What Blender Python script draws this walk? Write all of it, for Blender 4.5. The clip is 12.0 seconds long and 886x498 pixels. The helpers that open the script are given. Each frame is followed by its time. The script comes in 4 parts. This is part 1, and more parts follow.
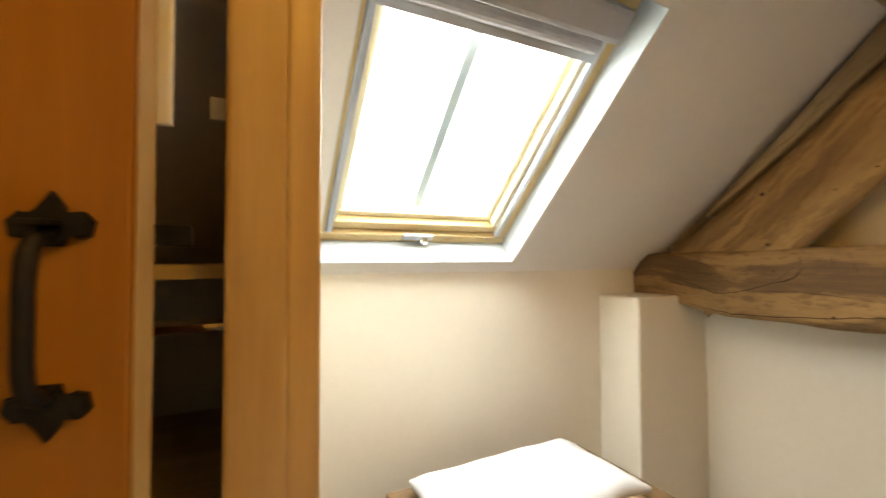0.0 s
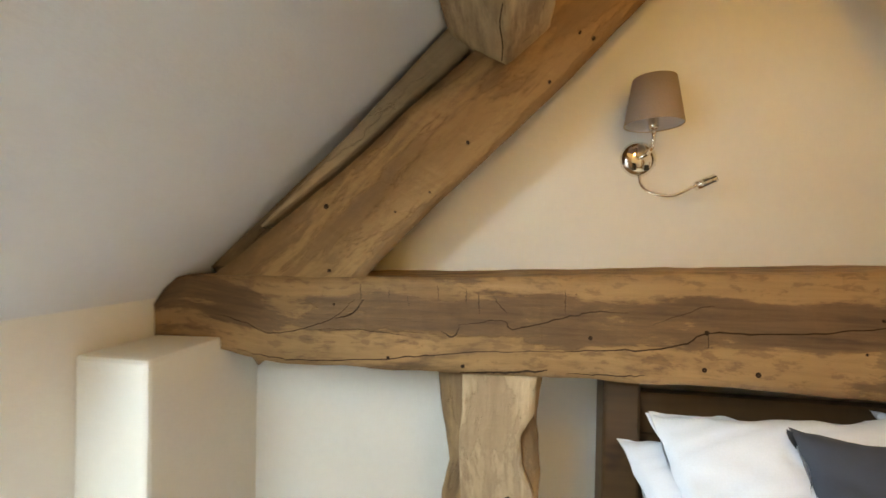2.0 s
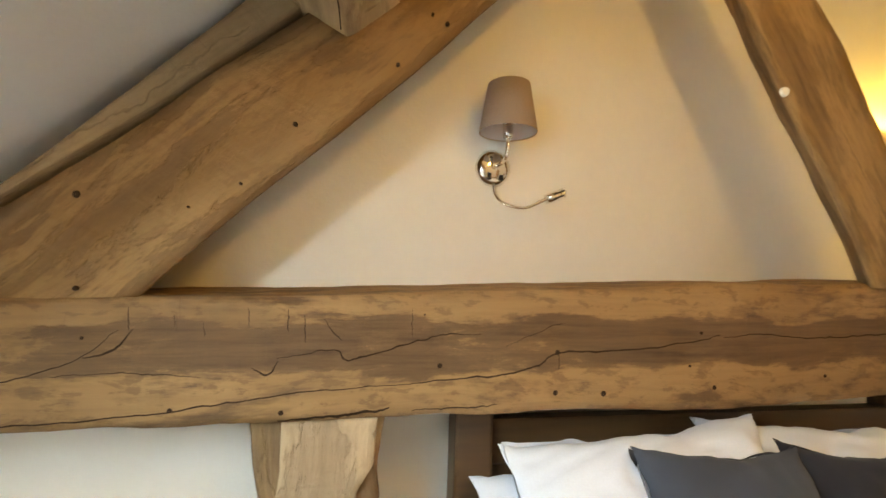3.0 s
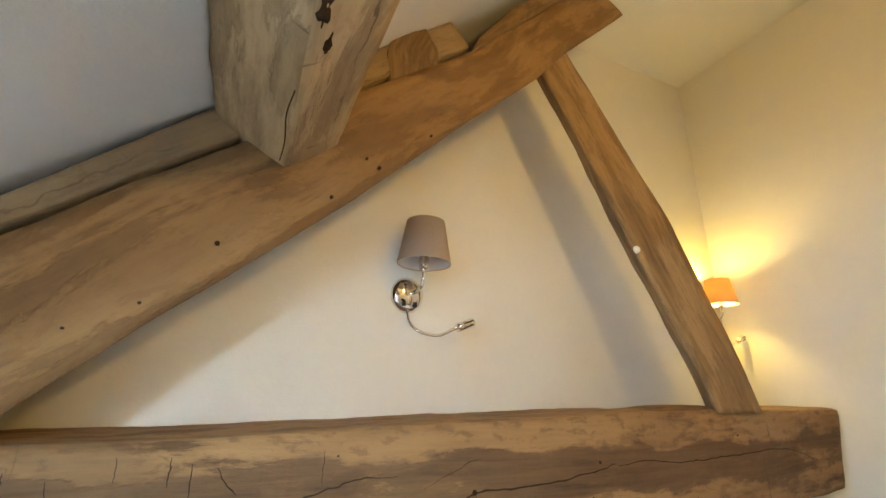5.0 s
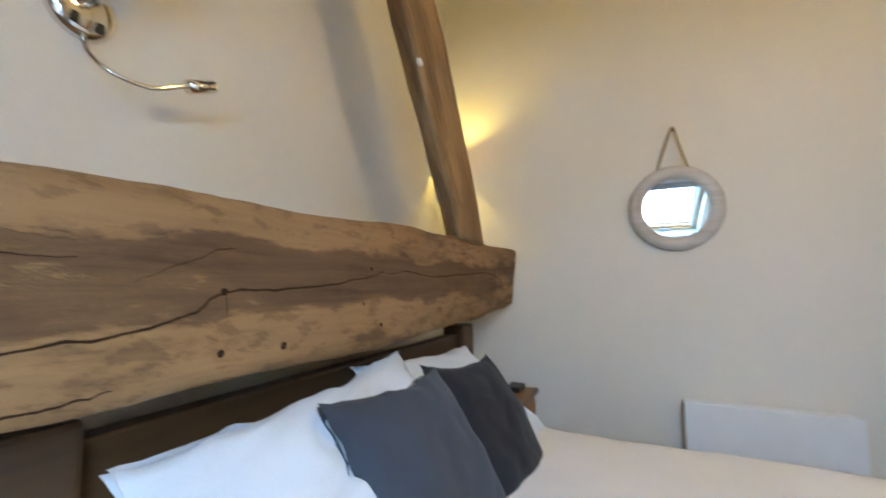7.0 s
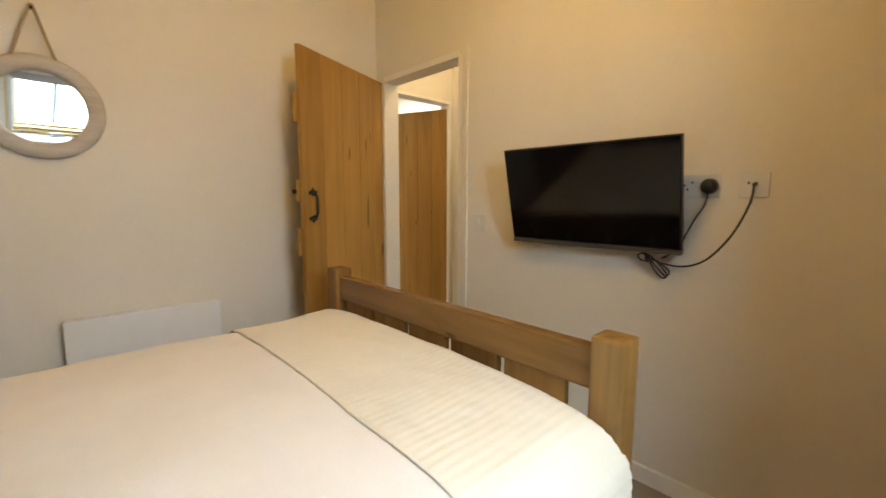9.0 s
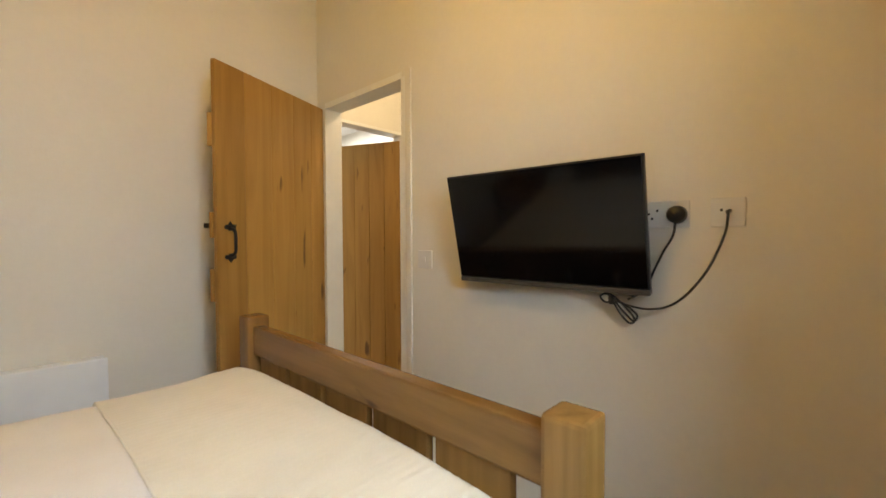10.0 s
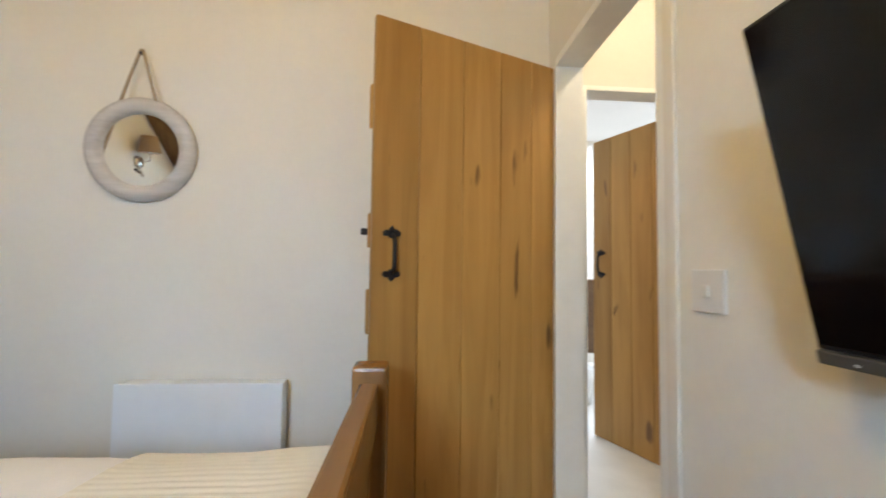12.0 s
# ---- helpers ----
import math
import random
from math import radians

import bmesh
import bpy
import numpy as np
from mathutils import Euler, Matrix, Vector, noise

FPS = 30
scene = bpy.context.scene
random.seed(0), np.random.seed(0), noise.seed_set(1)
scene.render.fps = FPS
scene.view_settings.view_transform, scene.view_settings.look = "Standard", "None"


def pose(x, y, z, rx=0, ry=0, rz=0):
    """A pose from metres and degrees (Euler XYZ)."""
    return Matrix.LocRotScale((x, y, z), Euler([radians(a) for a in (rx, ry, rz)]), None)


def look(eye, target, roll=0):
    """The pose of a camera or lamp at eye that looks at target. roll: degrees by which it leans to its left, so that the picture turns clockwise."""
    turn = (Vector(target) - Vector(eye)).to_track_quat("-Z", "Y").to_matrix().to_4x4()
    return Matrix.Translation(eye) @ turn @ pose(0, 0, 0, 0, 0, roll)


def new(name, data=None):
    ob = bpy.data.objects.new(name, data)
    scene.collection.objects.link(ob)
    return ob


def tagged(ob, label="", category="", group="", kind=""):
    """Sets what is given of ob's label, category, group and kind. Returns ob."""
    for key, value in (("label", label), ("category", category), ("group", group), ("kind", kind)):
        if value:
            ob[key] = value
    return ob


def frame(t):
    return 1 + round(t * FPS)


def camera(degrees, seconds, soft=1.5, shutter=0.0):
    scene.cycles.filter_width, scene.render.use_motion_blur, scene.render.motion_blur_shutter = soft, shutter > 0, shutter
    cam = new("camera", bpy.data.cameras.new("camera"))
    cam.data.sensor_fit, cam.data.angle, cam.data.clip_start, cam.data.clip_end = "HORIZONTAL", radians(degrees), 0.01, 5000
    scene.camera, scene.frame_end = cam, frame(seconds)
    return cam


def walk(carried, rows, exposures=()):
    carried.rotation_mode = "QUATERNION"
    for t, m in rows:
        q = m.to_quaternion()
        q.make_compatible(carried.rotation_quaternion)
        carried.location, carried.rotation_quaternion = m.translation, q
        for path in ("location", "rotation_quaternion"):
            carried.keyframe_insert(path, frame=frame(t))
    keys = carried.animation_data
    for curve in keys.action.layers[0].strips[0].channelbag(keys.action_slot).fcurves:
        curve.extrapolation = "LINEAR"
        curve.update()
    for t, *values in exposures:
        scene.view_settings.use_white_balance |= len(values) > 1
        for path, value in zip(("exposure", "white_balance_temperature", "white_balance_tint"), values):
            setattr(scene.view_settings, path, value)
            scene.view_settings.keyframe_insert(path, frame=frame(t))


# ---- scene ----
from mathutils.bvhtree import BVHTree

cam = camera(94.4, 12.0, 1.5, 0.25)
PATH = [
    (0, (0.759, 0.169, 1.282), (1.636, 1.966, 1.338), -0.2),
    (0.5, (0.817, 0.246, 1.294), (2.262, 1.628, 1.319), 0.3),
    (1, (0.953, 0.323, 1.277), (2.716, 1.266, 1.284), 0.7),
    (1.5, (1.137, 0.394, 1.317), (3.046, 0.989, 1.305), 0.8),
    (2, (1.333, 0.474, 1.411), (3.309, 0.783, 1.392), 1.0),
    (2.5, (1.501, 0.414, 1.402), (3.501, 0.402, 1.407), 1.5),
    (3, (1.535, 0.404, 1.401), (3.508, 0.085, 1.476), 1.8),
    (3.5, (1.532, 0.453, 1.406), (3.448, -0.086, 1.599), 2.4),
    (3.7, (1.528, 0.471, 1.405), (3.406, -0.153, 1.699), 1.8),
    (5.3, (1.531, 0.504, 1.426), (3.24, -0.287, 2.1), 2.1),
    (5.5, (1.552, 0.512, 1.392), (3.247, -0.293, 2.082), 2.1),
    (6, (1.713, 0.457, 1.316), (3.352, -0.493, 1.956), 1.6),
    (6.5, (1.871, 0.361, 1.221), (3.301, -0.955, 1.691), -0.2),
    (7, (1.872, 0.392, 1.211), (2.764, -1.391, 1.371), -0.5),
    (7.5, (1.803, 0.421, 1.194), (1.942, -1.572, 1.114), -0.1),
    (7.7, (1.789, 0.438, 1.198), (1.635, -1.551, 1.056), 0.0),
    (9.3, (1.663, 0.541, 1.186), (0.21, -0.815, 0.964), 0.1),
    (9.5, (1.61, 0.513, 1.177), (0.126, -0.815, 0.988), -0.0),
    (10, (1.424, 0.433, 1.172), (-0.041, -0.927, 1.11), -0.2),
    (10.5, (1.19, 0.27, 1.142), (-0.149, -1.215, 1.181), -0.1),
    (11, (0.909, 0.114, 1.136), (-0.209, -1.542, 1.221), 0.2),
    (11.5, (0.679, -0.045, 1.133), (-0.05, -1.905, 1.243), 0.5),
    (12, (0.606, -0.207, 1.095), (0.462, -2.199, 1.196), 0.8),
]
EXPOSURES = [(0.0, 0.0, 11000, 24), (0.5, -0.48, 10000, 22), (1.0, -0.55, 9400, 24), (1.5, -0.22, 9700, 22), (2.0, 0.4, 7700, 16), (2.5, 0.55, 8000, 17), (3.5, 0.57, 7900, 15), (5.5, 0.6, 5900, 13),
             (6.5, 0.5, 5400, 12), (7.0, 0.27, 5600, 14), (7.5, 0.2, 6100, 12), (9.5, 0.2, 8000, 18), (10.5, 0.4, 6200, 12), (11.5, 0.57, 6000, 12), (12.0, 0.6, 5800, 13)]
DAY, BULB, HALL, FAR, TOP = 47.0, 7.0, 10.5, 48.0, 19.0
walk(cam, [(t, look(e, g, r)) for t, e, g, r in PATH], EXPOSURES)

# ---- world and lights ----
sky_world = bpy.data.worlds.new("overcast_sky")
scene.world = sky_world
sky_world.use_nodes = True
wn = sky_world.node_tree
sky_node = wn.nodes.new("ShaderNodeTexSky")
sky_node.sky_type = "NISHITA"
sky_node.sun_disc = False
sky_node.sun_elevation = radians(38)
sky_node.sun_rotation = radians(200)
wn.links.new(sky_node.outputs[0], wn.nodes["Background"].inputs[0])
wn.nodes["Background"].inputs[1].default_value = 0.15

# slope of the roof: u runs up it, the local z points into the room
SLOPE = math.atan2(0.614, 0.656)
SKY0 = Vector((0, 1.458, 1.274))
SLOPE_M = Matrix.Translation(SKY0) @ Matrix(((1, 0, 0, 0), (0, -math.cos(SLOPE), -math.sin(SLOPE), 0), (0, math.sin(SLOPE), -math.cos(SLOPE), 0), (0, 0, 0, 1)))
SKX0, SKX1, SKL = 0.954, 1.682, 0.9


def lamp(name, kind, energy, color, m, size=0.1, size_y=None):
    d = bpy.data.lights.new(name, kind)
    d.energy, d.color = energy, color
    if kind == "AREA":
        d.shape, d.size, d.size_y = "RECTANGLE", size, size_y
    else:
        d.shadow_soft_size = size
    ob = new(name, d)
    ob.matrix_world = m
    return ob


# the overcast sky's light in the skylight's opening
lamp("skylight_daylight", "AREA", DAY, (0.60, 0.82, 1.0), SLOPE_M @ pose((SKX0 + SKX1) / 2, SKL / 2, -0.216, 180, 0, 0), 0.74, 0.92)
# bulbs that burn: the far bedside lamp and the landing
LAMP1 = (2.655, 0.045, 1.78)
LAMP2 = (2.90, -1.80, 1.895)
lamp("bedside_bulb", "POINT", BULB, (1.0, 0.70, 0.14), pose(LAMP2[0], LAMP2[1], LAMP2[2] + 0.108), 0.02)
# warm fill added out of view to brighten the walls, no known source
lamp("ceiling_bulb", "POINT", TOP, (1.0, 0.65, 0.175), pose(1.10, -0.3, 2.32), 0.08)
lamp("landing_bulb", "POINT", HALL, (1.0, 0.80, 0.48), pose(-0.45, -1.5, 2.35), 0.06)
# unseen panel below the far room's ceiling, added to brighten that room
lamp("far_room_daylight", "AREA", FAR, (0.9, 0.97, 1.0), pose(-1.2, -4.1, 2.68), 1.4, 1.4)


# ---- materials ----
def nodes_of(name):
    m = bpy.data.materials.new(name)
    m.use_nodes = True
    nt = m.node_tree
    return m, nt, nt.nodes["Principled BSDF"]


def tex(nt, kind, vec, scale, detail=6.0, rough=0.6, dist=0.0):
    n = nt.nodes.new("ShaderNodeTexNoise") if kind == "noise" else nt.nodes.new("ShaderNodeTexVoronoi")
    n.inputs["Scale"].default_value = scale
    if kind == "noise":
        n.inputs["Detail"].default_value, n.inputs["Roughness"].default_value, n.inputs["Distortion"].default_value = detail, rough, dist
    nt.links.new(vec, n.inputs["Vector"])
    return n.outputs[0]


def ramp(nt, fac, stops):
    n = nt.nodes.new("ShaderNodeValToRGB")
    while len(n.color_ramp.elements) < len(stops):
        n.color_ramp.elements.new(0.5)
    for e, (p, c) in zip(n.color_ramp.elements, stops):
        e.position, e.color = p, (*c, 1) if len(c) == 3 else c
    nt.links.new(fac, n.inputs[0])
    return n.outputs[0]


def mix(nt, fac, a, b, how="MIX"):
    n = nt.nodes.new("ShaderNodeMix")
    n.data_type, n.blend_type = "RGBA", how
    for sock, v in ((n.inputs[0], fac), (n.inputs[6], a), (n.inputs[7], b)):
        if isinstance(v, (int, float)):
            sock.default_value = v
        elif isinstance(v, tuple):
            sock.default_value = (*v, 1)
        else:
            nt.links.new(v, sock)
    return n.outputs[2]


def bump(nt, bsdf, height, strength, distance):
    n = nt.nodes.new("ShaderNodeBump")
    n.inputs["Strength"].default_value, n.inputs["Distance"].default_value = strength, distance
    nt.links.new(height, n.inputs["Height"])
    nt.links.new(n.outputs[0], bsdf.inputs["Normal"])


def coords(nt, which="Object", scale=(1, 1, 1), spread=0.0):
    tc = nt.nodes.new("ShaderNodeTexCoord")
    mp = nt.nodes.new("ShaderNodeMapping")
    mp.inputs["Scale"].default_value = scale
    nt.links.new(tc.outputs[which], mp.inputs["Vector"])
    if spread:
        info = nt.nodes.new("ShaderNodeObjectInfo")
        mul = nt.nodes.new("ShaderNodeMath")
        mul.operation = "MULTIPLY"
        mul.inputs[1].default_value = spread
        nt.links.new(info.outputs["Random"], mul.inputs[0])
        nt.links.new(mul.outputs[0], mp.inputs["Location"])
    return mp.outputs[0]


def plain(name, color, rough=0.5, metal=0.0, vary=0.06, scale=9.0, relief=0.0, relief_scale=120.0, spec=0.5):
    m, nt, b = nodes_of(name)
    v = coords(nt)
    n1 = tex(nt, "noise", v, scale)
    lo = tuple(max(0, c * (1 - vary)) for c in color)
    hi = tuple(min(1, c * (1 + vary)) for c in color)
    nt.links.new(ramp(nt, n1, [(0.3, lo), (0.7, hi)]), b.inputs["Base Color"])
    b.inputs["Roughness"].default_value, b.inputs["Metallic"].default_value = rough, metal
    b.inputs["Specular IOR Level"].default_value = spec
    if relief:
        bump(nt, b, tex(nt, "noise", v, relief_scale, 4), relief, 0.004)
    return m


def plaster_mat(name, color):
    m, nt, b = nodes_of(name)
    v = coords(nt)
    big = tex(nt, "noise", v, 1.7, 3)
    fine = tex(nt, "noise", v, 38, 5)
    base = ramp(nt, big, [(0.25, tuple(c * 0.94 for c in color)), (0.75, color)])
    base = mix(nt, 0.10, base, ramp(nt, fine, [(0.35, tuple(c * 0.8 for c in color)), (0.65, color)]))
    nt.links.new(base, b.inputs["Base Color"])
    b.inputs["Roughness"].default_value = 0.75
    b.inputs["Specular IOR Level"].default_value = 0.25
    h = mix(nt, 0.45, tex(nt, "noise", v, 9, 4), tex(nt, "noise", v, 110, 3))
    bump(nt, b, h, 0.25, 0.006)
    return m


def old_oak(name, pale, mid, dark, peeling=1.0, splits=0.6, cracks=1.0, streak=0.22, skin=None, coarse=12):
    """Weathered hewn oak; the mesh's own length lies along u. skin: (v0, v1, u_dark), a strip of old
    surface left standing between two heights, and a sooty end."""
    m, nt, b = nodes_of(name)
    tc = nt.nodes.new("ShaderNodeTexCoord")

    def mapped(su, sv, loc=0.0):
        mp = nt.nodes.new("ShaderNodeMapping")
        mp.inputs["Scale"].default_value = (su, sv, 1)
        mp.inputs["Location"].default_value = (loc, loc * 0.7, 0)
        nt.links.new(tc.outputs["UV"], mp.inputs["Vector"])
        return mp.outputs[0]

    grain = tex(nt, "noise", mapped(3.5, 60), 1.0, 8, 0.62, 0.4)
    broad = tex(nt, "noise", mapped(1.9, 6), 1.0, 6, 0.6, 0.4)
    patch = tex(nt, "noise", mapped(2.6, 9.0, 4.0), 1.0, coarse, 0.66, 0.25)
    if skin:
        sep = nt.nodes.new("ShaderNodeSeparateXYZ")
        nt.links.new(tc.outputs["UV"], sep.inputs[0])

        def ranged(sock, a, b):
            n = nt.nodes.new("ShaderNodeMapRange")
            n.inputs[1].default_value, n.inputs[2].default_value = a, b
            nt.links.new(sock, n.inputs[0])
            return n.outputs[0]

        def maths(how, a, b):
            n = nt.nodes.new("ShaderNodeMath")
            n.operation = how
            for sock, v in zip(n.inputs, (a, b)):
                if isinstance(v, (int, float)):
                    sock.default_value = v
                else:
                    nt.links.new(v, sock)
            return n.outputs[0]

        sway = maths("ADD", sep.outputs[1], maths("MULTIPLY", maths("SUBTRACT", tex(nt, "noise", mapped(2.4, 3.0, 61.0), 1.0, 3, 0.5), 0.5), 0.16))
        up = ranged(sway, skin[0] - 0.015, skin[0] + 0.022)
        down = ranged(sway, skin[1] + 0.015, skin[1] - 0.022)
        strip = maths("MULTIPLY", up, down)
        patch = maths("ADD", patch, maths("MULTIPLY", maths("SUBTRACT", strip, 0.45), 0.20))
        soot = ranged(maths("ADD", sep.outputs[0], maths("MULTIPLY", tex(nt, "noise", mapped(4, 9, 51.0), 1.0, 6, 0.6), 0.5)), skin[2] + 0.34, skin[2] + 0.06)
    old = tex(nt, "noise", mapped(2.0, 9.0, 31.0), 1.0, 10, 0.66, 0.2)
    mottle = tex(nt, "noise", mapped(13, 30, 17.0), 1.0, 9, 0.7, 0.3)
    stain = tex(nt, "noise", mapped(6, 14, 9.0), 1.0, 6, 0.6, 0.5)
    check = tex(nt, "noise", mapped(26, 2.5, 23.0), 1.0, 3, 0.5, 0.2)
    bright = tuple(min(1, c * 1.22) for c in pale)
    base = ramp(nt, broad, [(0.3, tuple((p + q) / 2 for p, q in zip(pale, mid))), (0.5, pale), (0.7, bright)])
    base = mix(nt, ramp(nt, mottle, [(0.53, (0, 0, 0)), (0.58, (0.6 * peeling,) * 3)]), base, mid)
    peel = ramp(nt, patch, [(0.455, (0, 0, 0)), (0.505, (0.4 * peeling,) * 3), (0.52, (0.75 * peeling,) * 3), (0.60, (peeling,) * 3)])
    base = mix(nt, peel, base, ramp(nt, stain, [(0.25, dark), (0.75, mid)]))
    aged = ramp(nt, old, [(0.54, (0, 0, 0)), (0.66, (0.85 * peeling,) * 3)])
    base = mix(nt, aged, base, tuple(c * 0.85 for c in dark))
    base = mix(nt, streak, base, ramp(nt, grain, [(0.3, tuple(c * 0.5 for c in mid)), (0.55, pale), (0.7, bright)]))
    base = mix(nt, ramp(nt, stain, [(0.66, (0, 0, 0)), (0.76, (0.6 * peeling,) * 3)]), base, tuple(c * 0.7 for c in dark))
    if skin:
        base = mix(nt, maths("MULTIPLY", soot, 0.85), base, (0.055, 0.038, 0.026))
    wv = nt.nodes.new("ShaderNodeTexWave")
    wv.bands_direction = "Y"
    for key, val in (("Scale", 1.7), ("Distortion", 4.5), ("Detail", 6.0), ("Detail Scale", 1.1), ("Detail Roughness", 0.68)):
        wv.inputs[key].default_value = val
    nt.links.new(mapped(0.55, 1.0, 3.0), wv.inputs["Vector"])
    line = ramp(nt, wv.outputs[1], [(0.0, (cracks,) * 3), (0.0005, (0.8 * cracks,) * 3), (0.0018, (0, 0, 0))])
    brk = ramp(nt, broad, [(0.46, (0, 0, 0)), (0.54, (1, 1, 1))])
    line = mix(nt, brk, (0.0, 0.0, 0.0), line)
    tick = ramp(nt, check, [(0.70, (0, 0, 0)), (0.73, (splits,) * 3)])
    line = mix(nt, 1.0, line, tick, "LIGHTEN")
    base = mix(nt, line, base, (0.05, 0.026, 0.013))
    nt.links.new(base, b.inputs["Base Color"])
    b.inputs["Roughness"].default_value = 0.72
    b.inputs["Specular IOR Level"].default_value = 0.3
    h = mix(nt, 0.5, grain, ramp(nt, patch, [(0.50, (1, 1, 1)), (0.525, (0.4, 0.4, 0.4))]))
    h = mix(nt, 0.35, h, mottle)
    h = mix(nt, line, h, (0.0, 0.0, 0.0))
    h = mix(nt, 0.25, h, check)
    bump(nt, b, h, 1.0, 0.009)
    return m


def sawn_wood(name, pale, mid, dark, axis=2, rough=0.42, knots=True, streak=0.45):
    """Planed boards with the grain along one axis of the piece."""
    m, nt, b = nodes_of(name)
    sc = [34, 34, 34]
    sc[axis] = 1.7
    sc2 = [9, 9, 9]
    sc2[axis] = 0.8
    sk = [15, 15, 15]
    sk[axis] = 4.5
    grain = tex(nt, "noise", coords(nt, "Object", sc, 40), 1.0, 7, 0.6, 0.5)
    broad = tex(nt, "noise", coords(nt, "Object", sc2, 40), 1.0, 4, 0.55, 0.9)
    base = ramp(nt, broad, [(0.28, mid), (0.55, pale), (0.75, tuple(min(1, c * 1.15) for c in pale))])
    base = mix(nt, streak, base, ramp(nt, grain, [(0.3, tuple(c * 0.7 for c in mid)), (0.6, pale)]))
    info = nt.nodes.new("ShaderNodeObjectInfo")
    tone = ramp(nt, info.outputs["Random"], [(0.0, (0.72, 0.69, 0.64)), (1.0, (1.0, 1.0, 1.0))])
    base = mix(nt, 1.0, base, tone, "MULTIPLY")
    if knots:
        k = tex(nt, "noise", coords(nt, "Object", sk, 40), 1.0, 2, 0.4, 0.2)
        base = mix(nt, ramp(nt, k, [(0.68, (0, 0, 0)), (0.77, (0.85, 0.85, 0.85))]), base, dark)
    nt.links.new(base, b.inputs["Base Color"])
    b.inputs["Roughness"].default_value = rough
    b.inputs["Specular IOR Level"].default_value = 0.35
    bump(nt, b, grain, 0.25, 0.002)
    return m


def cloth(name, color, rib=0.0, rib_axis=0, weave=260.0, fold=0.0, sheen=0.2):
    m, nt, b = nodes_of(name)
    v = coords(nt)
    n1 = tex(nt, "noise", v, 5, 4)
    n2 = tex(nt, "noise", v, weave, 2)
    base = ramp(nt, n1, [(0.3, tuple(c * 0.93 for c in color)), (0.7, color)])
    base = mix(nt, 0.14, base, ramp(nt, n2, [(0.3, tuple(c * 0.75 for c in color)), (0.7, tuple(min(1, c * 1.08) for c in color))]))
    nt.links.new(base, b.inputs["Base Color"])
    b.inputs["Roughness"].default_value = 0.9
    b.inputs["Specular IOR Level"].default_value = 0.15
    b.inputs["Sheen Weight"].default_value = sheen
    h = mix(nt, 0.8, n2, (0.5, 0.5, 0.5))
    if rib:
        w = nt.nodes.new("ShaderNodeTexWave")
        w.bands_direction = ("X", "Y", "Z")[rib_axis]
        w.inputs["Scale"].default_value = rib
        w.inputs["Distortion"].default_value = 1.6
        w.inputs["Detail"].default_value = 2
        w.inputs["Detail Scale"].default_value = 1.2
        nt.links.new(v, w.inputs["Vector"])
        h = mix(nt, 0.8, h, w.outputs[1])
    if fold:
        h = mix(nt, 0.5, h, tex(nt, "noise", v, fold, 4, 0.5, 1.0))
    bump(nt, b, h, 0.5, 0.0018 if rib else 0.004)
    return m


PLASTER = plaster_mat("cream_plaster", (0.76, 0.725, 0.655))
CEIL = plaster_mat("ceiling_paint", (0.72, 0.705, 0.69))
# wall plaster for the reveal, cooled and dimmed in colour for the daylight there
REVEAL = plaster_mat("daylight_tinted_reveal", (0.52, 0.60, 0.66))
GLOSS = plain("white_gloss_paint", (0.80, 0.79, 0.75), 0.3, 0, 0.03, 12, 0.15, 60)
OAK1 = old_oak("hewn_oak", (0.262, 0.150, 0.063), (0.120, 0.063, 0.028), (0.056, 0.029, 0.016), 1.0, 0.25, 0.0, 0.2, (2.105, 2.225, 2.02), 8)
OAK6 = old_oak("streaked_brace_oak", (0.33, 0.205, 0.092), (0.24, 0.14, 0.058), (0.08, 0.043, 0.02), 0.9, 0.2, 0.5, 0.26)
OAK7 = old_oak("purlin_oak", (0.48, 0.34, 0.19), (0.37, 0.245, 0.125), (0.17, 0.10, 0.05), 0.9, 0.5, 0.6, 0.15)
CRACK = plain("deep_split", (0.036, 0.020, 0.011), 0.95, 0, 0.3, 60, 0, 120, 0.05)
OAK2 = old_oak("smooth_old_oak", (0.275, 0.158, 0.064), (0.20, 0.108, 0.041), (0.115, 0.06, 0.025), 0.8, 0.0, 0.0, 0.1, None, 7)
OAK3 = old_oak("bleached_oak", (0.32, 0.22, 0.12), (0.24, 0.16, 0.085), (0.15, 0.095, 0.05), 0.5, 0.2, 0.3)
OAK5 = old_oak("pale_hewn_face", (0.40, 0.285, 0.17), (0.29, 0.195, 0.11), (0.15, 0.092, 0.05), 0.8, 0.3, 0.0, 0.12)
OAK4 = old_oak("dark_streaked_oak", (0.27, 0.165, 0.075), (0.17, 0.10, 0.045), (0.085, 0.047, 0.024), 1.0, 0.3, 0.6, 0.28)
PEGMAT = plain("dark_peg", (0.030, 0.017, 0.010), 0.95, 0, 0.3, 40, 0, 120, 0.05)
DOORWOOD = sawn_wood("honey_oak_boards", (0.46, 0.255, 0.066), (0.345, 0.175, 0.040), (0.10, 0.045, 0.015), 2, 0.40, True, 0.12)
CUPWOOD = sawn_wood("cupboard_oak", (0.56, 0.24, 0.055), (0.44, 0.17, 0.038), (0.16, 0.06, 0.02), 2, 0.4, False, 0.3)
BEDWOOD = sawn_wood("waxed_pine_upright", (0.275, 0.142, 0.042), (0.15, 0.073, 0.021), (0.055, 0.026, 0.011), 2, 0.26, True, 0.25)
BEDRAIL = sawn_wood("waxed_pine_rail", (0.275, 0.142, 0.042), (0.15, 0.073, 0.021), (0.055, 0.026, 0.011), 1, 0.26, True, 0.25)
